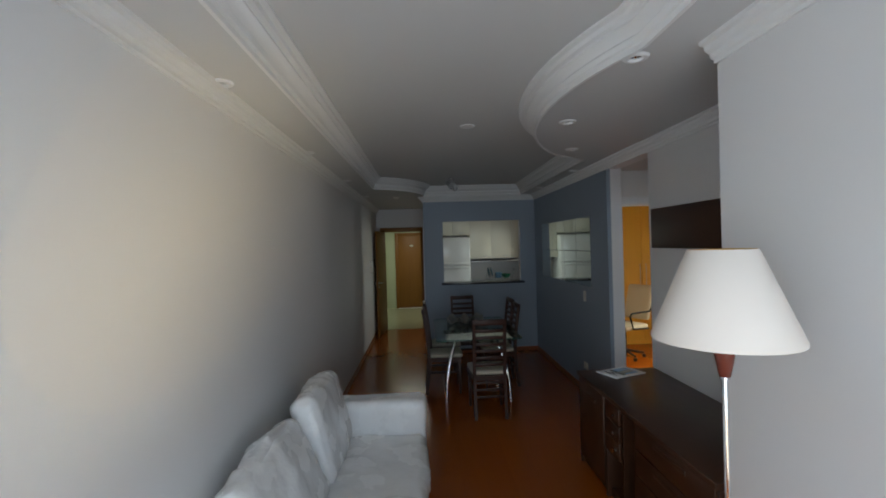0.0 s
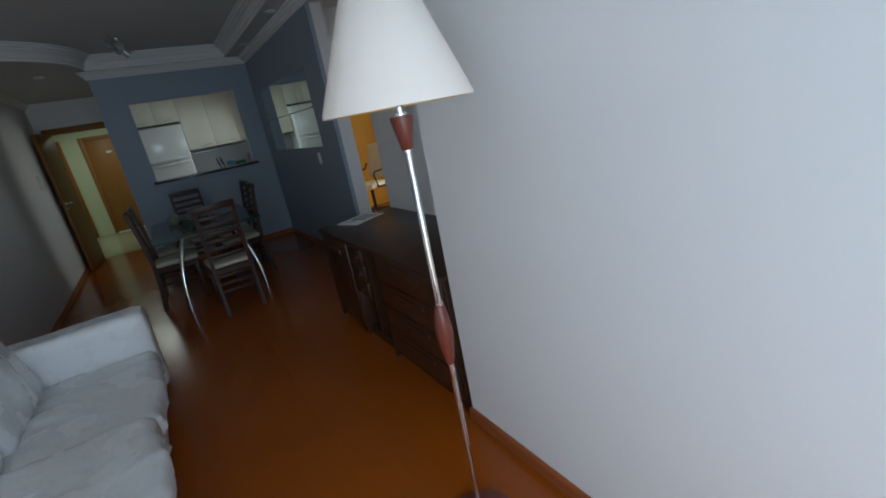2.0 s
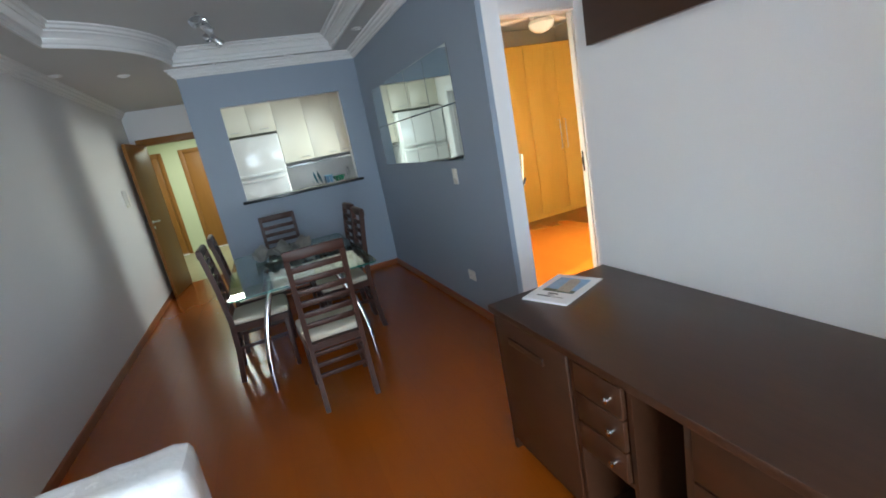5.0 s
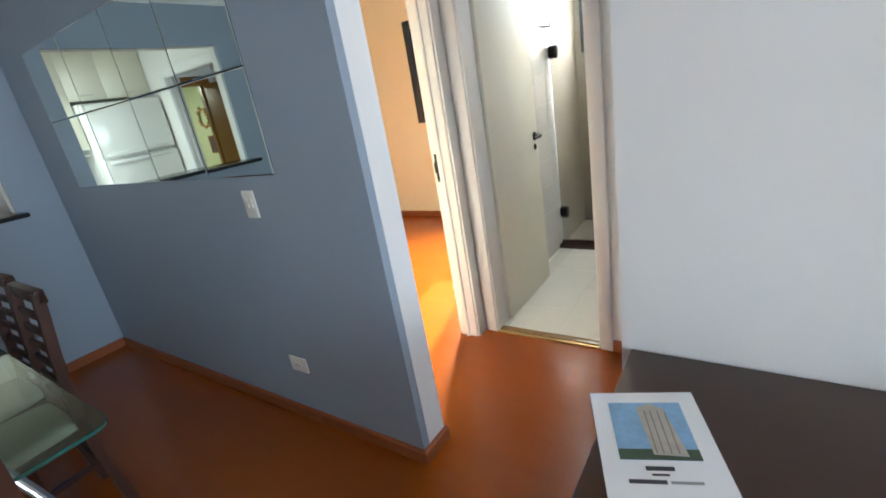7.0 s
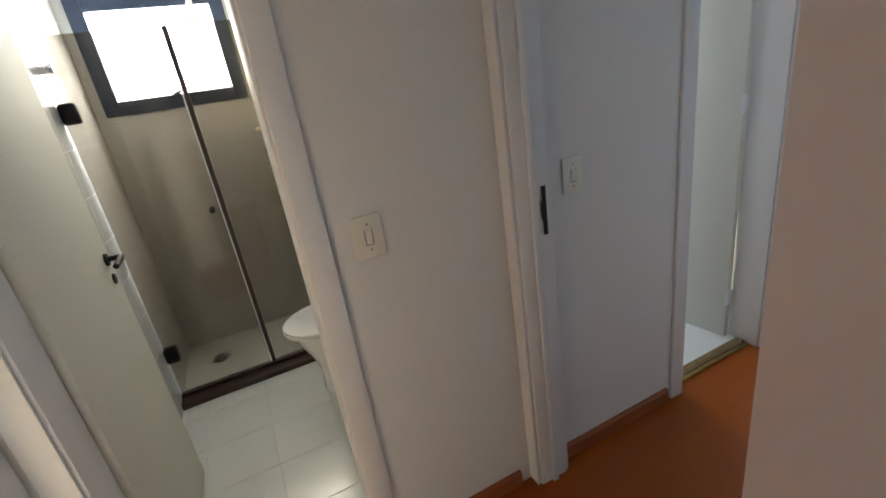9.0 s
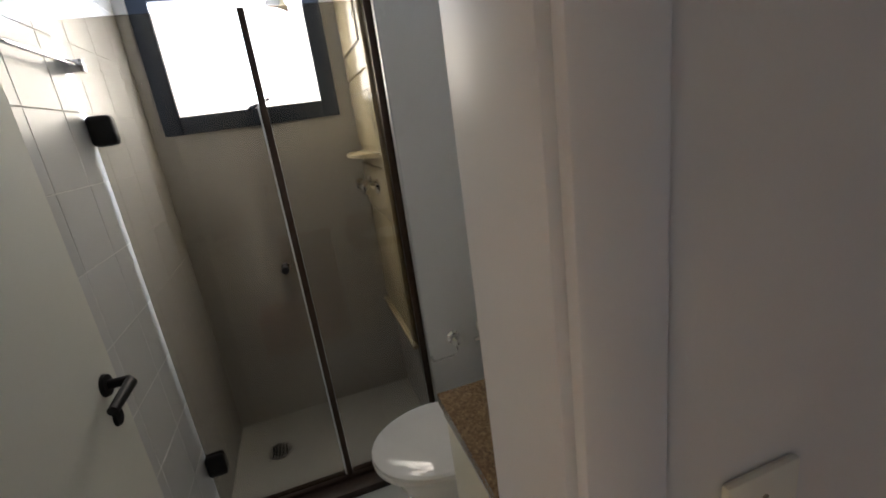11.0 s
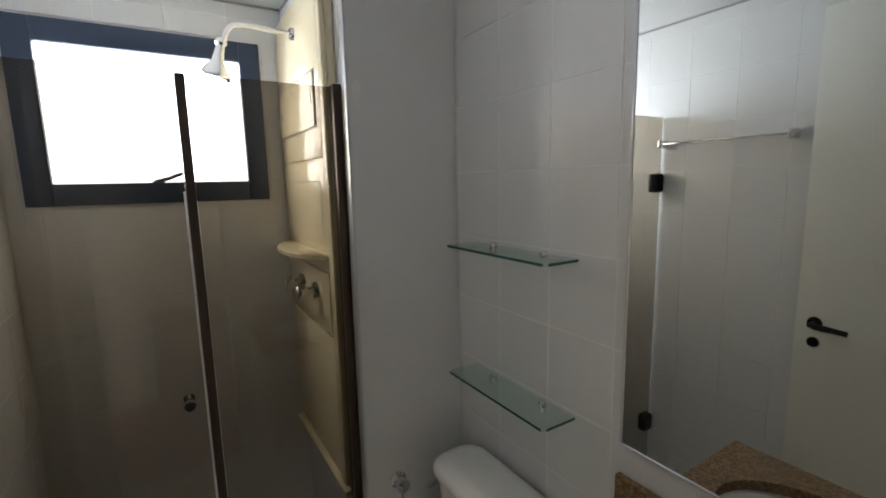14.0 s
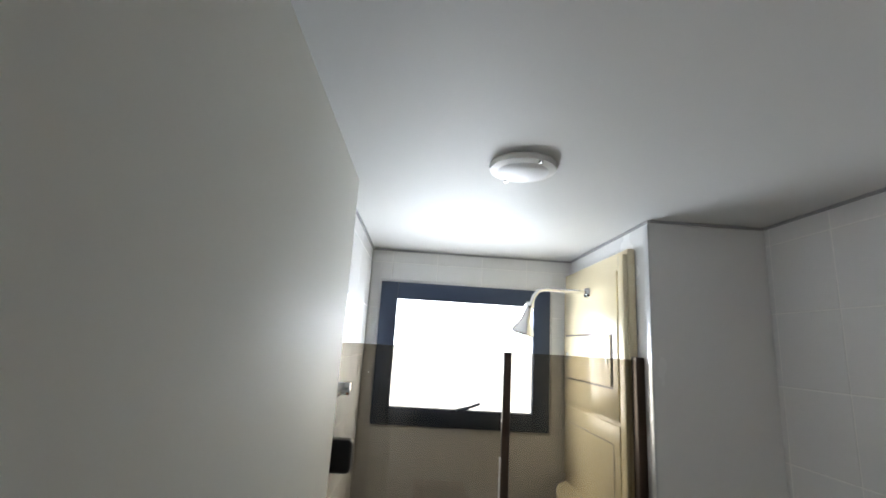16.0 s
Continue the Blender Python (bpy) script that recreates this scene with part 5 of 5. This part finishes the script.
def toilet():
    s = thing("toilet", pose(4.31, 4.118, 0), "white porcelain toilet with closed lid and cistern", "toilet")
    prof = [(0.0, 0.128), (0.02, 0.132), (0.10, 0.122), (0.20, 0.130), (0.28, 0.155), (0.34, 0.174), (0.385, 0.182), (0.40, 0.178)]
    bm = bmesh.new()
    rings = []
    for z, r in prof:
        k = z / 0.40
        ring = []
        for i in range(36):
            a = 2 * math.pi * i / 36
            y = 0.40 + 0.02 * k + r * 1.28 * math.sin(a) * (1.0 if math.sin(a) > 0 else 1.05)
            ring.append(bm.verts.new((r * math.cos(a), y, z)))
        rings.append(ring)
    for a, b in zip(rings, rings[1:]):
        for i in range(36):
            bm.faces.new((a[i], a[(i + 1) % 36], b[(i + 1) % 36], b[i]))
    bm.faces.new(rings[0][::-1])
    bm.faces.new(rings[-1])
    part("bowl", bm, PORCELAIN, s)

    def oval(r0, z0, z1, inset):
        o = []
        for i in range(44):
            a = 2 * math.pi * i / 44
            sy = math.sin(a)
            x = r0 * (math.cos(a) if sy > 0 else math.copysign(abs(math.cos(a)) ** 0.5, math.cos(a)) * (1.0 + 0.14 * sy))
            y = 0.445 + (0.235 if sy > 0 else 0.205) * sy * r0 / 0.185
            o.append((x, y))
        b = bmesh.new()
        lo = [b.verts.new((x, y, z0)) for x, y in o]
        mi = [b.verts.new((x, y, z1 - 0.006)) for x, y in o]
        hi = [b.verts.new((x * 0.96, 0.445 + (y - 0.445) * 0.96, z1)) for x, y in o]
        for p, q in ((lo, mi), (mi, hi)):
            for i in range(44):
                b.faces.new((p[i], p[(i + 1) % 44], q[(i + 1) % 44], q[i]))
        b.faces.new(lo[::-1])
        b.faces.new(hi)
        return b
    part("seat", oval(0.196, 0.402, 0.418, 0), PORCELAIN, s)
    part("lid", oval(0.194, 0.420, 0.438, 0), PORCELAIN, s)
    for x in (-0.07, 0.07):
        part("hinge", tube(bmesh.new(), [(x - 0.02, 0.235, 0.43), (x + 0.02, 0.235, 0.43)], 0.012, 12), PORCELAIN, s)
    t = part("tank", cushion(0.0, 0.10, 0.205, 0.092, 0.065, [(0.352, 0.05), (0.358, 0.038), (0.38, 0.028), (0.50, 0.016), (0.62, 0.006), (0.70, 0.0)]), PORCELAIN, s)
    part("tank_lid", cushion(0.0, 0.104, 0.226, 0.102, 0.075, [(0.699, 0.012), (0.702, 0.003), (0.712, 0.0), (0.728, 0.002), (0.738, 0.009), (0.745, 0.022), (0.750, 0.042), (0.7515, 0.049)]), PORCELAIN, t)
    lv = tube(bmesh.new(), [(0.19, 0.13, 0.64), (0.215, 0.13, 0.64), (0.22, 0.15, 0.64), (0.218, 0.20, 0.635)], 0.007, 10)
    part("flush_lever", lv, CHROME, t, "chrome flush lever")
    part("neck", softbox(bmesh.new(), (-0.10, 0.03, 0.02), (0.10, 0.30, 0.37), 0.04, 8, 0, 0), PORCELAIN, s)


def vanity():
    s = thing("vanity_cabinet", pose(0, 0, 0), "white vanity cabinet under the granite counter", "cabinet")
    part("body", B((3.385, 4.11, 0.12), (3.925, 4.604, 0.67)), LACQ, s)
    for x0, x1 in ((3.385, 3.403), (3.907, 3.925)):
        part("side_panel", B((x0, 4.11, 0.6705), (x1, 4.604, 0.829)), LACQ, s)
    for x0, x1 in ((3.387, 3.653), (3.657, 3.923)):
        d = part("door", B((x0, 4.606, 0.13), (x1, 4.624, 0.802), 0.002), LACQ, s)
        part("grip_edge", B((x0, 4.604, 0.8025), (x1, 4.630, 0.816), 0.003), PORCELAIN, d, "bright finger-pull edge")
    part("rail", B((3.404, 4.572, 0.780), (3.906, 4.588, 0.828), 0.002), LACQ, s)
    c = thing("vanity_counter", pose(0, 0, 0), "brown speckled granite counter with an undermount basin", "counter")
    cx, cy, ax, ay, N = 3.645, 4.392, 0.212, 0.164, 56
    bm = bmesh.new()
    x0, x1, y0, y1 = 3.372, 3.937, 4.108, 4.635
    for z0, z1 in ((0.830, 0.858),):
        ov, rv = [], []
        for k in range(N):
            a = 2 * math.pi * k / N
            dx, dy = math.cos(a), math.sin(a)
            t = min((x1 - cx) / dx if dx > 1e-9 else (x0 - cx) / dx if dx < -1e-9 else 9, (y1 - cy) / dy if dy > 1e-9 else (y0 - cy) / dy if dy < -1e-9 else 9)
            ov.append((cx + ax * dx, cy + ay * dy))
            rv.append((cx + t * dx, cy + t * dy))
        for corner in ((x0, y0), (x1, y0), (x1, y1), (x0, y1)):
            k = min(range(N), key=lambda q: (rv[q][0] - corner[0]) ** 2 + (rv[q][1] - corner[1]) ** 2)
            rv[k] = corner
        A = [[bm.verts.new((x, y, z)) for x, y in r] for z in (z0, z1) for r in (ov, rv)]
        for k in range(N):
            j = (k + 1) % N
            for p, q in ((A[0], A[1]), (A[1], A[3]), (A[3], A[2]), (A[2], A[0])):
                bm.faces.new((p[k], p[j], q[j], q[k]))
    part("slab", bm, GRANITE, c)
    part("backsplash", B((3.372, 4.107, 0.859), (3.960, 4.125, 0.940), 0.003), GRANITE, c)
    part("caulk", B((3.382, 4.1255, 0.8582), (3.935, 4.1285, 0.8605), 0.0008), GROUT, c, "white sealant line")
    part("side_splash", B((3.363, 4.127, 0.859), (3.380, 4.60, 0.940), 0.003), GRANITE, c)
    b = thing("wash_basin", pose(cx, cy, 0.829), "white oval undermount wash basin with chrome drain", "basin")
    part("bowl", lathe(bmesh.new(), [(1.06, 0.0), (1.03, -0.004), (1.0, -0.006), (0.95, -0.035), (0.82, -0.072), (0.60, -0.098), (0.35, -0.110), (0.11, -0.114)], 56, (0, 0, 0), (ax, ay), None, False), PORCELAIN, b)
    part("drain", lathe(bmesh.new(), [(0.031, -0.111), (0.031, -0.107), (0.024, -0.1075), (0.018, -0.110), (0.014, -0.137), (0.0, -0.137)], 28, (0, 0, 0), (1, 1), None, False), STEEL, b, "chrome drain ring")
    # A black disc over the well paints the darkness inside the drain.
    part("drain_dark_disc", lathe(bmesh.new(), [(0.0, -0.1112), (0.0172, -0.1112), (0.0168, -0.1130), (0.0, -0.1130)], 24), BLACKPL, b, "black disc painted for the dark inside the drain")
    for x, y in ((3.771, 4.170), (3.556, 4.166)):
        t = thing("basin_tap", pose(x, y, 0.858), "chrome round-headed basin tap", "tap", "taps of the basin")
        part("flange", lathe(bmesh.new(), [(0.0, 0.0), (0.030, 0.0), (0.030, 0.006), (0.028, 0.008), (0.0, 0.009)], 32), CHROME, t)
        part("stem", lathe(bmesh.new(), [(0.0, 0.009), (0.0175, 0.009), (0.0175, 0.030), (0.0, 0.030)], 32), CHROME, t)
        part("head", lathe(bmesh.new(), [(0.0, 0.030), (0.022, 0.030), (0.0235, 0.032), (0.0240, 0.070), (0.0225, 0.073), (0.0195, 0.0725), (0.0175, 0.066), (0.0, 0.064)], 32), CHROME, t)
    t = thing("basin_spout", pose(3.674, 4.134, 0.858), "flat fan-shaped chrome basin spout", "tap")
    bm = bmesh.new()
    rows = []
    for k in range(9):
        u = k / 8
        y, z, w, h = 0.008 + 0.088 * u, 0.022 - 0.003 * u - 0.006 * u * u, 0.050 - 0.022 * math.sin(0.5 * math.pi * u), 0.008 - 0.003 * u
        rows.append([bm.verts.new((w * math.copysign(abs(math.cos(a)) ** 0.6, math.cos(a)), y + (0.012 * math.cos(a) ** 2 * (-1) if k == 8 else 0), z + h * math.sin(a))) for a in [2 * math.pi * i / 18 for i in range(18)]])
    for p, q in zip(rows, rows[1:]):
        for i in range(18):
            bm.faces.new((p[i], p[(i + 1) % 18], q[(i + 1) % 18], q[i]))
    bm.faces.new(rows[0][::-1])
    bm.faces.new(rows[-1])
    part("spout", bm, CHROME, t)
    part("foot", lathe(bmesh.new(), [(0.0, 0.0), (0.026, 0.0), (0.024, 0.02), (0.0, 0.02)], 24, (0, 0.035, 0)), CHROME, t)
    k = thing("tumbler", pose(3.478, 4.205, 0.858), "brushed steel tumbler standing on the counter", "cup")
    part("body", lathe(bmesh.new(), [(0.0, 0.0), (0.033, 0.0), (0.035, 0.004), (0.038, 0.118), (0.0395, 0.120), (0.0365, 0.119), (0.033, 0.008), (0.0, 0.006)], 40), material("polished_steel", (0.36, 0.36, 0.365), 0.26, 1.0, vary=0.02, bump=0), k)
    part("rim", tube(bmesh.new(), [(0.0382 * math.cos(2 * math.pi * i / 32), 0.0382 * math.sin(2 * math.pi * i / 32), 0.1215) for i in range(33)], 0.0017, 8), CHROME, k, "bright rolled rim")


def bath_mirror():
    s = thing("bathroom_mirror", pose(0, 0, 0), "large frameless bathroom mirror above the counter", "mirror")
    part("pane", B((3.372, 4.107, 1.022), (3.949, 4.119, 2.275), 0.0), MIRROR, s, smooth=False)
    part("edge_profile", B((3.949, 4.107, 1.022), (3.953, 4.122, 2.275)), STRIP, s)
    part("edge_profile", B((3.372, 4.107, 1.016), (3.953, 4.122, 1.022)), STRIP, s)


def glass_shelf(z):
    s = thing("glass_shelf", pose(4.095, 4.107, z), "small clear glass wall shelf on two chrome clips", "shelf", "glass shelves above the toilet")
    part("pane", prism(bmesh.new(), [(0.0, 0.004), (0.435, 0.004), (0.435, 0.105), (0.425, 0.118), (0.010, 0.118), (0.0, 0.105)], 0.0, 0.008), GLASS_SH, s)
    part("front_edge", B((0.008, 0.1175, 0.0005), (0.427, 0.119, 0.0075)), GLASS_EDGE, s, "green glass edge")
    part("side_edge", B((-0.001, 0.006, 0.0005), (0.0005, 0.106, 0.0075)), GLASS_EDGE, s, "green glass edge")
    for x in (0.10, 0.315):
        part("clip", lathe(bmesh.new(), [(0.0, -0.012), (0.010, -0.012), (0.012, -0.001), (0.012, 0.009), (0.010, 0.018), (0.0, 0.020)], 18, (x, 0.024, 0)), CHROME, s)


def shower():
    s = thing("shower_screen", pose(0, 0, 0), "smoked glass shower screen with hinged door and dark profiles", "shower screen")
    part("fixed_pane", B((4.716, 4.485, 0.062), (4.724, 4.892, 1.922)), GLASS_S, s)
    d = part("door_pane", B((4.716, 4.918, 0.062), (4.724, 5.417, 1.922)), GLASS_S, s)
    part("seal", B((4.709, 4.893, 0.058), (4.731, 4.917, 1.922), 0.003), BRONZE, s, "dark vertical profile between the panes")
    # Pale strip stands in for the bright reflection along the glass door's edge.
    part("edge_glint", B((4.708, 4.918, 0.07), (4.711, 4.923, 1.62)), STRIP, d, "pale strip painted for the bright reflection on the door edge")
    part("wall_profile", B((4.702, 4.4795, 0.05), (4.738, 4.507, 1.93), 0.003), BRONZE, s, "dark wall profile")
    part("edge_strip", B((4.647, 4.4785, 0.05), (4.676, 4.486, 2.345), 0.003), STRIP, s)
    for z in (1.60, 0.31):
        h = part("hinge", softbox(bmesh.new(), (4.695, 5.352, z - 0.047), (4.745, 5.424, z + 0.047), 0.015, 6, 0, 0), BLACKPL, d, "black glass hinge")
    kn = lathe(bmesh.new(), [(0.0, -0.035), (0.012, -0.034), (0.015, -0.028), (0.010, -0.008), (0.010, 0.012), (0.015, 0.030), (0.0, 0.036)], 18)
    bmesh.ops.transform(kn, matrix=Matrix.Translation((4.72, 4.962, 1.036)) @ Matrix.Rotation(radians(90), 4, 'Y'), verts=kn.verts[:])
    part("knob", kn, BLACKPL, d, "small dark knob")
    t = thing("shower_sill", pose(0, 0, 0), "dark reddish-brown granite shower sill with dark track", "sill")
    part("stone", B((4.632, 4.48, 0.0), (4.778, 5.426, 0.038), 0.004), SILL_STONE, t)
    part("track", B((4.705, 4.487, 0.038), (4.735, 5.423, 0.056), 0.002), BRONZE, t)
    dr = thing("shower_drain", pose(5.09, 5.22, 0.012), "round steel floor drain in the shower", "drain")
    part("ring", lathe(bmesh.new(), [(0.0, 0.0), (0.062, 0.0), (0.060, 0.004), (0.045, 0.005), (0.0, 0.003)], 32), STEEL, dr)
    for k in range(5):
        part("slot", B((-0.04, -0.032 + k * 0.016 - 0.003, 0.0042), (0.04, -0.032 + k * 0.016 + 0.003, 0.0056)), BLACKPL, dr)

    p = thing("shower_column", pose(4.742, 4.479, 0), "beige moulded shower wall panel with shelf and recessed door", "shower panel")
    part("board", B((0.0, 0.0, 0.56), (0.652, 0.028, 2.285), 0.008), BEIGE, p)
    part("side_flange", B((0.0, 0.028, 0.58), (0.045, 0.046, 2.265), 0.008), BEIGE, p)
    part("upper_face", B((0.075, 0.028, 1.72), (0.640, 0.036, 2.22), 0.006), BEIGE, p)
    hd = part("hatch", B((0.12, 0.036, 1.825), (0.60, 0.042, 2.0), 0.004), BEIGE, p)
    # Dark strips laid on the face stand for the shade in the hatch groove.
    for a, b in (((0.113, 0.0362, 1.818), (0.607, 0.0380, 1.8245)), ((0.113, 0.0362, 2.0005), (0.607, 0.0380, 2.007)),
                 ((0.113, 0.0362, 1.8245), (0.1195, 0.0380, 2.0005)), ((0.6005, 0.0362, 1.8245), (0.607, 0.0380, 2.0005))):
        part("groove", B(a, b), BRONZE, hd)
    # the creases' shade is painted on as thin grey strips
    for a, b in (((0.12, 0.0352, 1.640), (0.56, 0.0366, 1.645)), ((0.115, 0.0352, 1.46), (0.12, 0.0366, 1.640))):
        part("crease", B(a, b, 0.0006), GAP, p, "grey strip painted for the shade of a moulded crease")
    for x in (0.15, 0.57):
        part("screw", B((x - 0.008, 0.041, 1.90), (x + 0.008, 0.046, 1.93), 0.002), STEEL, hd)
    part("lower_face", B((0.075, 0.028, 1.42), (0.640, 0.035, 1.705), 0.006), BEIGE, p)
    part("tap_face", B((0.075, 0.028, 1.12), (0.640, 0.040, 1.33), 0.010), BEIGE, p)
    part("foot_face", B((0.075, 0.028, 0.60), (0.640, 0.034, 1.10), 0.008), BEIGE, p)
    part("foot_edge", B((0.0, 0.0, 0.545), (0.652, 0.05, 0.565), 0.004), BEIGE, p)
    out = [(0.06, 0.028)] + [(0.06 + 0.57 * k / 12, 0.028 + 0.108 * math.sin(math.pi * k / 12) ** 0.6) for k in range(1, 12)] + [(0.63, 0.028)]
    sh = part("shelf", prism(bmesh.new(), out, 1.378, 1.391), BEIGE, p)
    for k in range(5):
        part("rib", B((0.10 + 0.03 * k, 0.045, 1.392), (0.112 + 0.03 * k, 0.10, 1.397), 0.002), BEIGE, sh)
    for x in (0.27, 0.46):
        t = thing("shower_tap", pose(4.70 + x, 4.520, 1.245), "chrome shower tap handle", "tap", "shower taps")
        for nm, prf in (("flange", [(0.0, 0.0), (0.034, 0.0), (0.032, 0.010), (0.0, 0.012)]), ("stem", [(0.0, 0.010), (0.016, 0.010), (0.016, 0.040), (0.0, 0.040)]), ("head", [(0.0, 0.038), (0.026, 0.038), (0.029, 0.044), (0.027, 0.070), (0.022, 0.075), (0.0, 0.076)])):
            bm = lathe(bmesh.new(), prf, 24)
            bmesh.ops.transform(bm, matrix=Matrix.Rotation(radians(-90), 4, 'X'), verts=bm.verts[:])
            part(nm, bm, CHROME, t)
    h = thing("overhead_shower", pose(5.08, 4.515, 2.17), "chrome shower head on a bent wall arm", "shower head")
    part("arm", tube(bmesh.new(), [(0, 0, 0), (0, 0.17, 0.005), (-0.01, 0.205, -0.005), (-0.02, 0.225, -0.03), (-0.025, 0.24, -0.07)], 0.0085, 14), CHROME, h)
    fl = lathe(bmesh.new(), [(0.0, 0.0), (0.022, 0.0), (0.018, 0.012), (0.0, 0.014)], 22)
    bmesh.ops.transform(fl, matrix=Matrix.Rotation(radians(-90), 4, 'X'), verts=fl.verts[:])
    part("flange", fl, CHROME, h)
    bell = lathe(bmesh.new(), [(0.0, 0.0), (0.016, -0.002), (0.020, -0.016), (0.013, -0.024), (0.016, -0.045), (0.020, -0.075), (0.044, -0.115), (0.047, -0.128), (0.040, -0.134), (0.0, -0.130)], 30)
    bmesh.ops.transform(bell, matrix=Matrix.Translation((-0.025, 0.24, -0.055)) @ Matrix.Rotation(radians(14), 4, 'X'), verts=bell.verts[:])
    part("bell", bell, CHROME, h)


def bath_small():
    s = thing("towel_bar", pose(0, 0, 0), "flat chrome towel bar on the tiled wall", "towel bar")
    part("bar", B((4.155, 5.378, 1.784), (4.700, 5.392, 1.794), 0.002), CHROME, s)
    for x in (4.150, 4.700):
        part("post", B((x - 0.012, 5.373, 1.770), (x + 0.012, 5.4262, 1.808), 0.004), CHROME, s)
    s = thing("paper_holder", pose(4.65, 4.37, 0.61), "chrome toilet roll holder on the shaft wall", "paper holder")
    kn = lathe(bmesh.new(), [(0.0, 0.0), (0.029, 0.0), (0.029, 0.008), (0.019, 0.012), (0.019, 0.04), (0.023, 0.043), (0.023, 0.050), (0.0, 0.052)], 24)
    bmesh.ops.transform(kn, matrix=Matrix.Rotation(radians(-90), 4, 'Y'), verts=kn.verts[:])
    part("knob", kn, CHROME, s)
    part("wire", tube(bmesh.new(), [(-0.035, 0, -0.01), (-0.036, 0.0, -0.055), (-0.036, 0.015, -0.07), (-0.036, 0.10, -0.073), (-0.036, 0.112, -0.06), (-0.036, 0.113, -0.045)], 0.0045, 10), CHROME, s)
    s = thing("bathroom_ceiling_lamp", pose(4.29, 4.965, 2.358), "flat round white bathroom ceiling lamp", "ceiling lamp")
    part("ring", lathe(bmesh.new(), [(0.0, 0.0), (0.076, 0.0), (0.079, -0.006), (0.077, -0.015), (0.064, -0.019), (0.0, -0.0195)], 44), PLASTER, s)
    part("diffuser", lathe(bmesh.new(), [(0.060, -0.0195), (0.050, -0.024), (0.025, -0.027), (0.0, -0.028)], 40), PAPER, s)
    for a in (0.4, 3.5):
        part("screw", lathe(bmesh.new(), [(0.0, -0.0215), (0.005, -0.0215), (0.005, -0.016), (0.0, -0.016)], 12, (0.070 * math.cos(a), 0.072 * math.sin(a), 0)), STEEL, s)
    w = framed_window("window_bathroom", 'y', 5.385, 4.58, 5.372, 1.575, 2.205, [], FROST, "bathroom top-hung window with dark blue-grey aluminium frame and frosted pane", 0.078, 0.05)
    hd = bmesh.new()
    tube(hd, [(5.383, 4.99, 1.652), (5.37, 4.985, 1.655), (5.366, 4.95, 1.665), (5.366, 4.895, 1.687)], [0.010, 0.009, 0.007, 0.006], 10)
    part("latch", hd, BLACKALU, w, "dark window latch")


toilet()
vanity()
bath_mirror()
glass_shelf(1.427)
glass_shelf(1.008)
shower()
bath_small()

# ---------------------------------------------------------------- tiles, last
tile_wall("tiles_bath_north", 'x', 5.428, -1, 3.365, 5.398, 2.356, [], "square white glazed tiles of the bathroom wall", 0.05)
tile_wall("tiles_bath_south", 'x', 4.100, 1, 3.365, 4.648, 2.356, [], "square white glazed tiles behind toilet and vanity", 0.224 - 0.2125)
tile_wall("tiles_bath_east", 'y', 5.400, -1, 4.48, 5.424, 2.356, [(4.57, 5.382, 1.565, 2.215)], "square white glazed tiles round the bathroom window", 0.0)


def floor_tiles():
    s = thing("bathroom_floor_tiles", pose(0, 0, 0), "white glazed bathroom floor tiles", "tiles", kind="structure")
    P, G = 0.305, 0.0024
    cache = {}
    x = 3.278
    while x < 4.63:
        y = 4.072
        while y < 5.405:
            w, h = round(min(P - G, 4.628 - x), 4), round(min(P - G, 5.404 - y), 4)
            if w > 0.01 and h > 0.01:
                if (w, h) not in cache:
                    bm = bmesh.new()
                    e = 0.002
                    o = [bm.verts.new((a, b, 0.005)) for a, b in ((0, 0), (w, 0), (w, h), (0, h))]
                    i = [bm.verts.new((a, b, 0.0075)) for a, b in ((e, e), (w - e, e), (w - e, h - e), (e, h - e))]
                    for k in range(4):
                        bm.faces.new((o[k], o[(k + 1) % 4], i[(k + 1) % 4], i[k]))
                    bm.faces.new(i)
                    cache[(w, h)] = finish(bm, "floor_tile", FTILE, False)
                ob = new("floor_tile", cache[(w, h)])
                ob.matrix_basis = pose(x, y, 0)
                ob.parent = s
            y += P
        x += P


floor_tiles()
